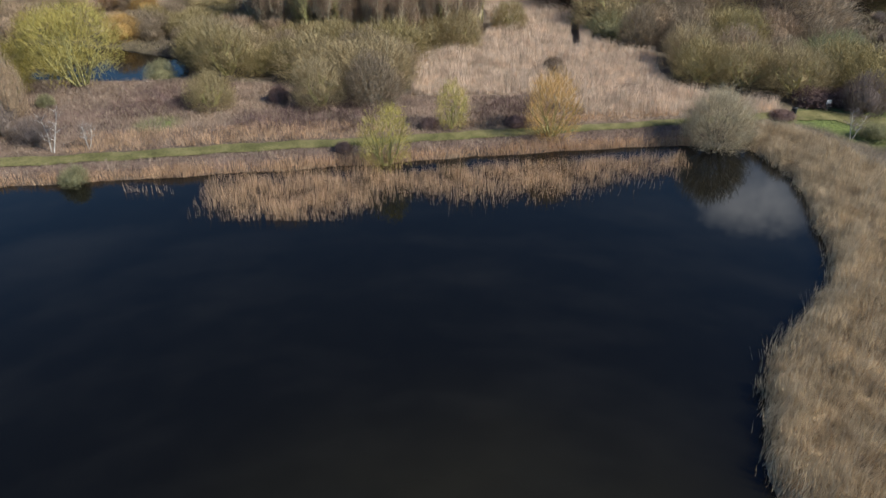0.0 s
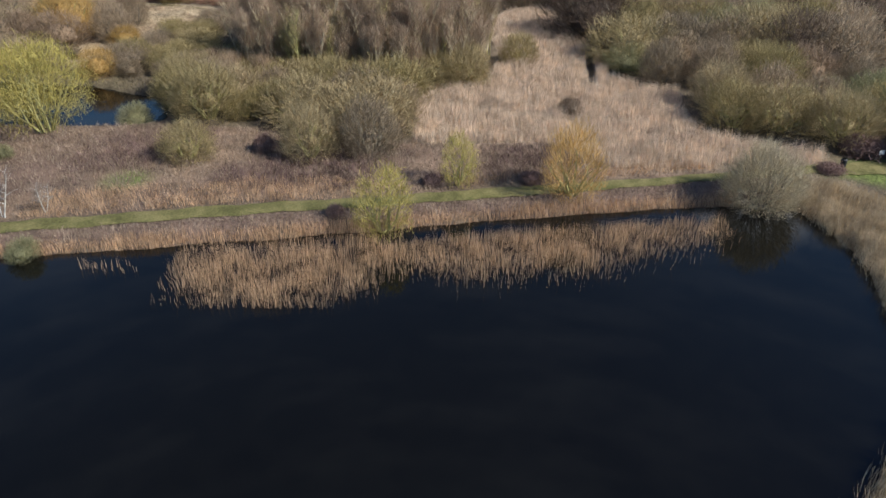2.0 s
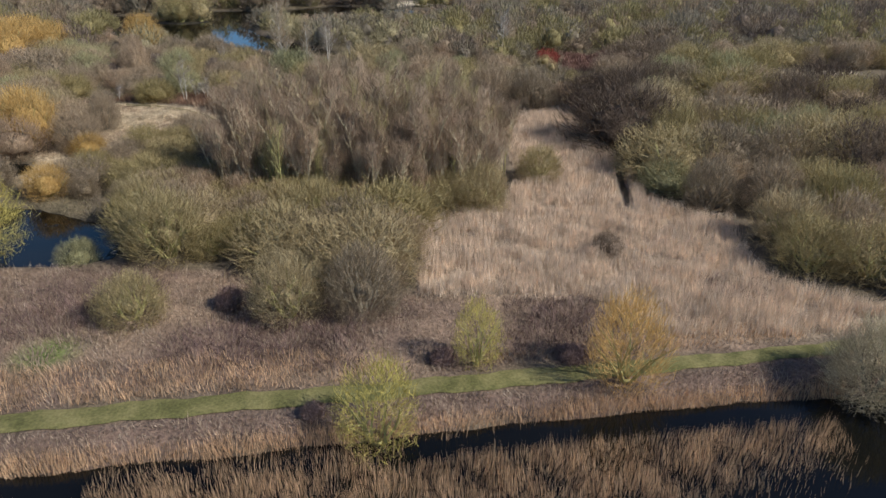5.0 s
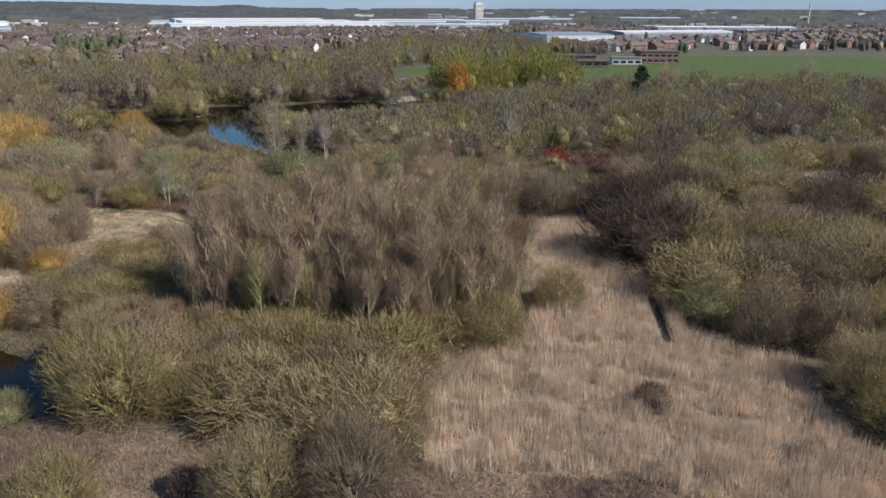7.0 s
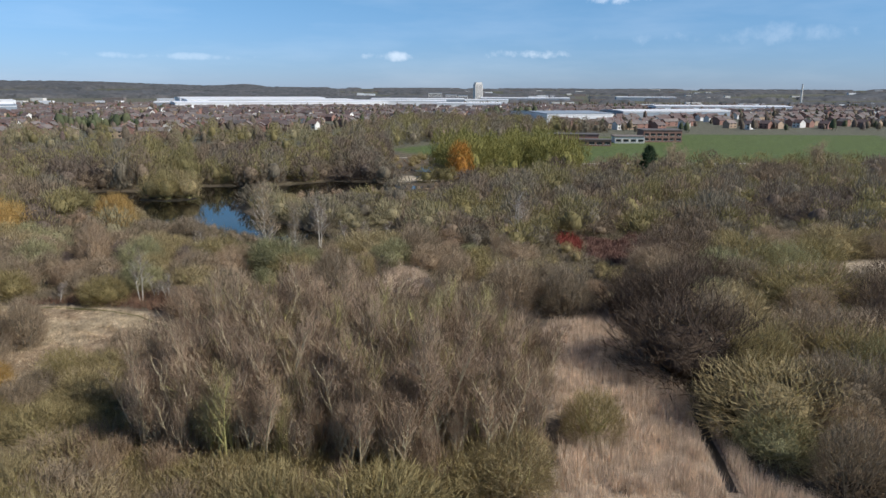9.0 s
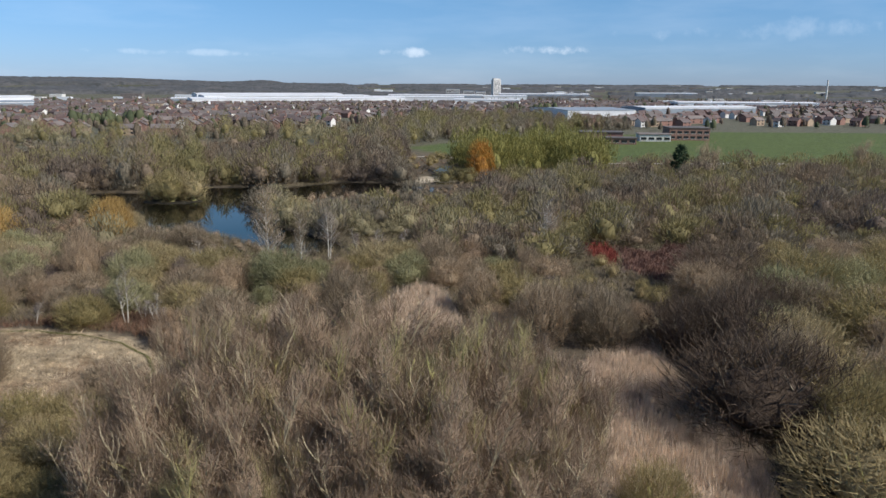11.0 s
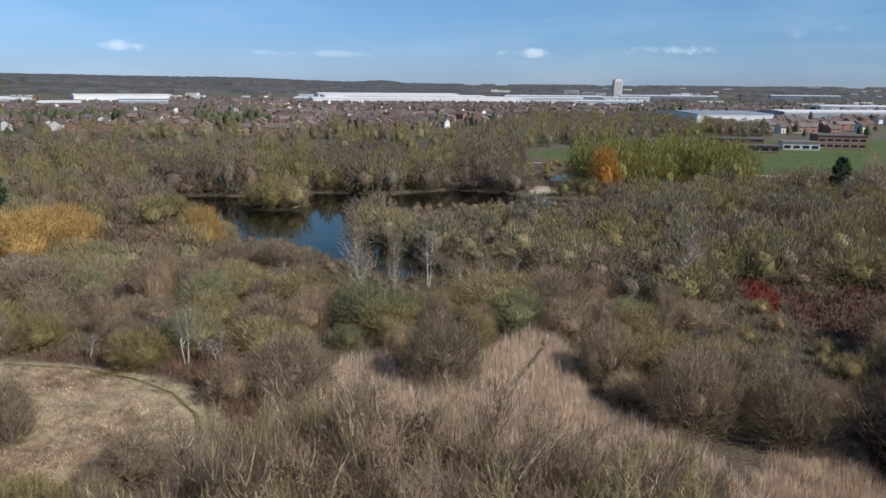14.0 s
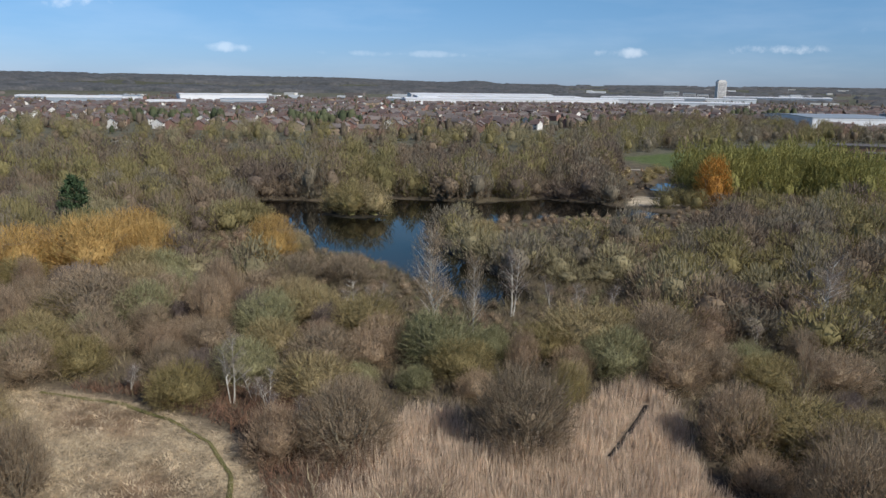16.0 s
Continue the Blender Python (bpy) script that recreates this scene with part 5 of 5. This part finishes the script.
far_wood("parkland_trees", [(-400, 420), (-330, 395), (-184, 400), (-50, 405), (-60, 540), (-104, 530), (-190, 505), (-310, 505), (-440, 480)], 9.0, LIGHT, 210, "tall bare trees before the houses", "wood_tint", 90, tints=[UMBER, PALE, OLIVE])
far_wood("pond_edge_trees", [(-44, 328), (-29, 330), (-28, 368), (-30, 392), (-46, 395)], 5.0, LIGHT, 215, "bare trees round the far pond", "wood_tint", 40, tints=[UMBER, DUSK], room=0.5)
LIGHT_GREEN = [light_tree(80 + k, 14 + k, 11.0, 700, 0.16) for k in range(3)]
far_wood("far_wood_lime", [(2, 318), (40, 318), (52, 340), (40, 366), (5, 375), (-6, 340)], 4.6, LIGHT_GREEN, 203, "trees in fresh lime-green leaf", "leaf_lime", 120)


# ---------------------------------------------------------------- the town
def box(x0, x1, y0, y1, z0, z1):
    v = [(x, y, z) for z in (z0, z1) for x, y in ((x0, y0), (x1, y0), (x1, y1), (x0, y1))]
    return v, [(3, 2, 1, 0), (4, 5, 6, 7), (0, 1, 5, 4), (1, 2, 6, 5), (2, 3, 7, 6), (3, 0, 4, 7)]


def gable_roof(w, d, eave, ridge, over=0.4, thick=0.18):
    x, y = w / 2 + over, d / 2 + over
    lo = eave - over * (ridge - eave) / (d / 2)
    v = [(-x, -y, lo), (x, -y, lo), (x, 0, ridge), (-x, 0, ridge), (-x, y, lo), (x, y, lo)]
    v += [(a, b, c + thick) for a, b, c in v]
    return v, [(0, 3, 2, 1), (3, 4, 5, 2), (6, 7, 8, 9), (9, 8, 11, 10), (0, 1, 7, 6), (4, 10, 11, 5), (0, 6, 9, 3), (3, 9, 10, 4), (1, 2, 8, 7), (2, 5, 11, 8)]


def gabled_walls(w, d, eave, ridge):
    x, y = w / 2, d / 2
    v = [(-x, -y, -0.3), (x, -y, -0.3), (x, y, -0.3), (-x, y, -0.3), (-x, -y, eave), (x, -y, eave), (x, y, eave), (-x, y, eave), (-x, 0, ridge), (x, 0, ridge)]
    tri = [(0, 1, 5), (0, 5, 4), (2, 3, 7), (2, 7, 6), (1, 2, 6), (1, 6, 5), (5, 6, 9), (3, 0, 4), (3, 4, 7), (4, 8, 7)]
    return v, tri


def house(label, wall, roof, w, d, eave, ridge):
    ob = thing("house", label, "house", "town houses")
    part("wall", gabled_walls(w, d, eave, ridge), M[wall], ob)
    part("roof", gable_roof(w, d, eave, ridge), M[roof], ob)
    part("chimney", box(w * 0.3, w * 0.3 + 0.8, -0.4, 0.4, ridge - 0.6, ridge + 1.1), M["brick"], ob)
    for side in (-1, 1):
        for zc in (1.5, 4.0):
            for xc in (-0.25, 0.25):
                y = side * (d / 2 + 0.02)
                part("window", box(w * xc - 0.8, w * xc + 0.8, y - 0.04, y + 0.04, zc - 0.6, zc + 0.6), M["glass"], ob)
    return ob


HOUSES = [house("red brick house with brown-red tiled roof", "brick", "tile_red", 9, 7.5, 4.6, 7.0), house("buff brick house with grey-brown tiled roof", "brick_pale", "tile_grey", 9, 7.5, 4.6, 6.9), house("white rendered house with red tiled roof", "render", "tile_red", 8, 7.5, 4.6, 7.1), house("long red brick terrace with grey roof", "brick", "tile_grey", 17, 7.5, 4.6, 6.9)]


def build_town():
    rng = np.random.default_rng(301)
    zone = [(-680, 600), (-460, 500), (-310, 520), (-190, 530), (-110, 600), (-60, 800), (20, 830), (70, 790), (130, 640), (330, 680), (760, 900), (900, 1500), (200, 1750), (-500, 1500), (-1100, 1300), (-1000, 800)]
    spots = []
    for turn, cx, cy in ((12, -400, 700), (-25, -120, 900), (30, 250, 800), (-10, -800, 900), (5, 450, 1200), (-40, 0, 1300), (20, -450, 1200)):
        c, s = math.cos(radians(turn)), math.sin(radians(turn))
        for i in range(-28, 29):
            for j in range(-11, 12):
                u, v = i * 11.0, j * 23.0 + (5.0 if i % 2 else 0.0) * 0.3
                if i % 9 == 0 or rng.random() < 0.58:
                    continue
                x, y = cx + c * u - s * v, cy + s * u + c * v
                spots.append((x + rng.normal() * 1.2, y + rng.normal() * 1.2, turn + (90 if (j // 4) % 3 == 1 else 0) + rng.normal() * 3))
    spots = np.array(spots)
    spots = spots[sdf(zone, spots[:, 0], spots[:, 1]) < 0]
    spots = spots[np.argsort(np.hypot(spots[:, 0] + 10, spots[:, 1] - 100))]
    kept = []
    for x, y, a in spots:
        if all((x - p) ** 2 + (y - q) ** 2 > 100 for p, q, _ in kept[-700:]):
            kept.append((x, y, a))
    used = [False] * 4
    walls, roofs = {}, {}
    for n, (x, y, a) in enumerate(kept):
        k = int(rng.choice(4, p=(0.32, 0.28, 0.20, 0.20)))
        m = pose(x, y, float(height(x, y)), 0, 0, a)
        if n < 170:
            if used[k]:
                copy_thing(HOUSES[k], m)
            else:
                HOUSES[k].matrix_basis, used[k] = m, True
            continue
        r = np.array(m.to_3x3())
        for store, geo, key in ((walls, gabled_walls(9, 7.5, 4.6, 7), ("brick", "brick_pale", "render", "brick")[k]), (roofs, gable_roof(9, 7.5, 4.6, 7), ("tile_red", "tile_grey", "tile_red", "tile_grey")[k])):
            store.setdefault(key, []).append((np.array(geo[0]) @ r.T + np.array(m.translation), geo[1]))
    for store, what in ((walls, "walls"), (roofs, "roofs")):
        for key, pieces in store.items():
            v, f = joined(*pieces)
            tagged(new("far_house_" + what, mesh_of("far_house_" + what, v, f, M[key])), "distant rows of houses, their " + what, "houses", kind="stuff")


build_town()
LIGHT_TOWN = [light_tree(90 + k, 9 + k % 3, 6.0, 44, 0.42) for k in range(4)]
TOWN = [(-640, 540), (-440, 445), (-300, 470), (-184, 460), (-104, 500), (-60, 600), (60, 590), (110, 600), (330, 640), (760, 900), (900, 1500), (200, 1750), (-500, 1500), (-1100, 1300), (-1000, 800)]
far_wood("town_trees", TOWN, 6.0, LIGHT_TOWN, 204, "bare garden and street trees among the houses", "far_twig", 1500)
LIGHT_GARDEN = [light_tree(96 + k, 6.0 + k, 6.0, 44, 0.34) for k in range(4)]
LIGHT_FIR = [light_tree(100 + k, 13 + k, 9.0, 60, 0.4, 0.0) for k in range(3)]
far_wood("conifer_belt", [(-300, 612), (-250, 628), (-254, 640), (-304, 626)], 4.0, LIGHT_FIR, 211, "dense dark conifer belt among the houses", "far_green", 40)
far_wood("shed_belt", [(-160, 985), (-20, 1040), (-10, 1085), (-190, 1035)], 7.0, LIGHT_TOWN, 216, "dense bare wood before the warehouses", "far_twig", 170)
far_wood("conifer_row", [(48, 905), (110, 925), (106, 945), (44, 925)], 5.0, LIGHT_FIR, 217, "dark conifers behind the red-roofed houses", "far_green", 36)
far_wood("conifer_group", [(-450, 580), (-370, 620), (-376, 634), (-456, 596)], 5.0, LIGHT_FIR, 212, "dark conifer group before the warehouses", "far_green", 46)
far_wood("garden_trees", [(-680, 590), (-460, 490), (-310, 510), (-190, 515), (-110, 560), (-60, 700), (-200, 760), (-600, 760)], 7.0, LIGHT_GARDEN, 213, "bare garden trees before and between the houses", "far_twig", 360)
far_wood("tree_belt", [(-60, 440), (-12, 440), (5, 500), (60, 575), (130, 610), (120, 640), (60, 790), (-40, 790), (-70, 620)], 8.0, LIGHT, 214, "broad belt of bare trees before the houses", "wood_tint", 260, tints=[BUD, UMBER, GREY, OLIVE])
far_wood("town_evergreens", TOWN, 6.0, LIGHT_TOWN, 205, "dark evergreen trees among the houses", "far_green", 300)


def canopy(name, a0, a1, d0, d1, across, deep, tall, cover, drift, seed, label):
    """A distant wood seen as one uneven roof of crowns, with clearings where the drift falls low."""
    rng = np.random.default_rng(seed)
    az, far = np.radians(np.linspace(a0, a1, across)), np.linspace(d0, d1, deep)
    far, az = np.meshgrid(far, az, indexing="ij")
    far, az = far + rng.uniform(-0.3, 0.3, far.shape) * (d1 - d0) / deep, az + rng.uniform(-0.3, 0.3, az.shape) * radians(a1 - a0) / across
    x, y = far * np.sin(az), far * np.cos(az)
    wooded = ripple(x, y, drift, seed) > cover
    wooded[0], wooded[-1], wooded[:, 0], wooded[:, -1] = False, False, False, False
    z = height(x.ravel(), y.ravel()).reshape(x.shape) + np.where(wooded, tall * rng.uniform(0.6, 1.15, x.shape), -1.5)
    i = np.arange(x.size).reshape(x.shape)
    f = np.stack([i[:-1, :-1], i[1:, :-1], i[1:, 1:], i[:-1, 1:]], -1).reshape(-1, 4)
    me = mesh_of(name, np.stack([x, y, z], -1).reshape(-1, 3), f[:, ::-1], M["hill_wood"], True)
    tagged(new(name, me), label, "woodland", kind="stuff")


canopy("hill_wood", -57, -8, 2150, 3700, 300, 60, 9.0, -0.45, 170.0, 208, "bare woods over a low distant hill")
canopy("plain_wood", -13, 48, 1750, 4500, 330, 70, 8.0, 0.12, 120.0, 209, "distant bands of trees on the plain")


def distant_buildings():
    rng = np.random.default_rng(310)
    pieces = {"metal_white": [], "concrete": [], "tile_grey": []}
    for k in range(200):
        a, d = radians(rng.uniform(-48, 46)), 1500 + 2600 * rng.random()
        x, y = d * math.sin(a), d * math.cos(a)
        if math.degrees(a) < -10 and d > 2150:
            continue
        w, h = rng.uniform(12, 60), rng.uniform(4, 8)
        v, f = box(-w / 2, w / 2, -8, 8, -2, h)
        pieces[("metal_white", "concrete", "tile_grey")[int(rng.integers(3))]].append((np.array(v) + (x, y, float(height(x, y))), f))
    for key, geo in pieces.items():
        v, f = joined(*geo)
        tagged(new("distant_buildings", mesh_of("distant_buildings", v, f, M[key])), "scattered pale buildings far off on the plain", "buildings", kind="stuff")


distant_buildings()


def shed(x, y, w, d, h, turn, roof, wall, label, pitch=1.2):
    """A large flat-gabled warehouse."""
    ob = thing("warehouse", label, "warehouse", "warehouses", at=pose(x, y, float(height(x, y)), 0, 0, turn))
    part("wall", gabled_walls(w, d, h, h + pitch), M[wall], ob)
    part("roof", gable_roof(w, d, h, h + pitch, 0.6, 0.5), M[roof], ob)
    for k in range(5):
        xc = w * (k - 2) / 6
        part("loading_door", box(xc - 2.2, xc + 2.2, -d / 2 - 0.15, -d / 2 + 0.1, 0, 4.5), M["metal_grey"], ob)
    part("parapet", box(-w / 2, w / 2, -d / 2 - 0.3, -d / 2 - 0.05, h - 1.2, h + 0.3), M["metal_white"], ob)
    return ob


SHEDS = [(-283, 1320, 360, 80, 10, 26, "metal_white", "metal_white"), (-331, 1419, 300, 90, 13, 26, "metal_white", "metal_white"), (-390, 1518, 280, 90, 15, 26, "metal_white", "metal_white"), (113.5, 793, 69, 90, 10, 17.5, "metal_grey", "metal_white"), (260, 921, 147, 50, 9, 18.7, "metal_white", "metal_grey"), (-795, 917, 92, 50, 11, 41.5, "metal_white", "metal_grey"), (-727, 1141, 140, 50, 13, 44, "metal_white", "metal_white"), (-575, 968, 60, 36, 10, 35, "metal_grey", "metal_grey"), (-650, 905, 46, 30, 8, 38, "metal_white", "metal_grey"), (-90, 1400, 180, 70, 12, 2, "metal_white", "metal_white"), (40, 1330, 110, 50, 9, 0, "metal_white", "metal_white"), (420, 1180, 200, 60, 9, -4, "metal_white", "metal_white"), (-60, 1650, 200, 90, 12, 2, "metal_white", "metal_grey"), (-880, 1080, 60, 40, 9, 30, "metal_grey", "metal_white"), (-460, 1330, 90, 40, 9, 12, "metal_white", "metal_grey"), (200, 1900, 220, 70, 11, -2, "metal_white", "metal_grey"), (80, 1700, 120, 50, 10, 0, "metal_white", "metal_white"), (-950, 1000, 80, 40, 9, 33, "metal_white", "metal_grey"), (560, 2100, 160, 60, 10, -8, "metal_white", "metal_grey")]
for row in SHEDS:
    shed(*row, "long low warehouse with pale metal roof")


def tower_block():
    ob = thing("tower_block", "pale concrete tower block with window bands", "tower block", at=pose(85, 1950, float(height(85, 1950)), 0, 0, 14))
    part("wall", box(-10, 10, -10, 10, -1, 46), M["concrete"], ob)
    part("roof", box(-8, 8, -8, 8, 46, 49), M["concrete"], ob)
    for k in range(14):
        part("window_band", box(-8.5, 8.5, -10.15, -9.9, 3 + k * 3, 3.8 + k * 3), M["glass"], ob)
    for dx, h, w in ((-110, 22, 34), (-70, 18, 28), (-40, 16, 24)):
        blk = thing("office_block", "pale concrete office block", "office block", "office blocks", at=pose(85 + dx, 1900, float(height(85 + dx, 1900))))
        part("wall", box(-w / 2, w / 2, -8, 8, -1, h), M["concrete"], blk)
        part("roof", box(-w / 2 - 0.4, w / 2 + 0.4, -8.4, 8.4, h, h + 0.8), M["metal_grey"], blk)
        for k in range(int(h // 3.2)):
            part("window_band", box(-w / 2 + 1, w / 2 - 1, -8.15, -7.9, 1.5 + 3.2 * k, 3.0 + 3.2 * k), M["glass"], blk)
    stack = thing("chimney_stack", "tall slender pale chimney stack", "chimney", at=pose(900, 1900, float(height(900, 1900))))
    part("shaft", tube((0, 0, -1), (0, 0, 46), 2.6, 1.7, 12), M["concrete"], stack)
    part("rim", tube((0, 0, 45), (0, 0, 46.4), 2.1, 2.1, 12), M["concrete"], stack)


tower_block()


def school(x, y, w, d, h, turn, wall, label):
    ob = thing("school_building", label, "school building", "school buildings", at=pose(x, y, float(height(x, y)), 0, 0, turn))
    part("wall", box(-w / 2, w / 2, -d / 2, d / 2, -0.5, h), M[wall], ob)
    part("roof", box(-w / 2 - 0.4, w / 2 + 0.4, -d / 2 - 0.4, d / 2 + 0.4, h, h + 0.45), M["tile_grey"], ob)
    n = max(3, int(w // 4))
    for level in range(int(h // 3.1)):
        for k in range(n):
            xc = -w / 2 + (k + 0.5) * w / n
            z = 1.0 + level * 3.1
            pane = part("window", box(xc - w / n * 0.36, xc + w / n * 0.36, -d / 2 - 0.05, -d / 2 + 0.05, z, z + 1.5), M["glass"], ob)
            part("sill", box(xc - w / n * 0.4, xc + w / n * 0.4, -d / 2 - 0.15, -d / 2 + 0.02, z - 0.2, z - 0.05), M["render"], pane)
    return ob


school(78, 500, 26, 14, 5.6, -6, "brick", "two-storey red brick school building with window rows")
school(86, 482, 18, 10, 3.4, -6, "brick", "low red brick school wing with flat roof")
school(112, 508, 18, 14, 4.0, -4, "render", "low white school block with wide windows")
school(135, 520, 24, 18, 7.2, -2, "brick", "tall plain red brick school hall")

bin_ = thing("litter_bin", "dark round litter bin beside the grass path", "litter bin", at=pose(41.8, 80.8, float(height(41.8, 80.8))))
part("body", tube((0, 0, -0.05), (0, 0, 0.85), 0.3, 0.33, 10), M["dark"], bin_)
part("lid", tube((0, 0, 0.85), (0, 0, 1.0), 0.36, 0.18, 10), M["dark"], bin_)
sign = thing("notice_board", "small white notice board on a post", "sign", at=pose(46.5, 82.4, float(height(46.5, 82.4)), 0, 0, 15))
part("post", box(-0.05, 0.05, -0.05, 0.05, -0.1, 1.3), M["bark"], sign)
part("panel", box(-0.35, 0.35, -0.09, -0.05, 0.8, 1.3), M["render"], sign)
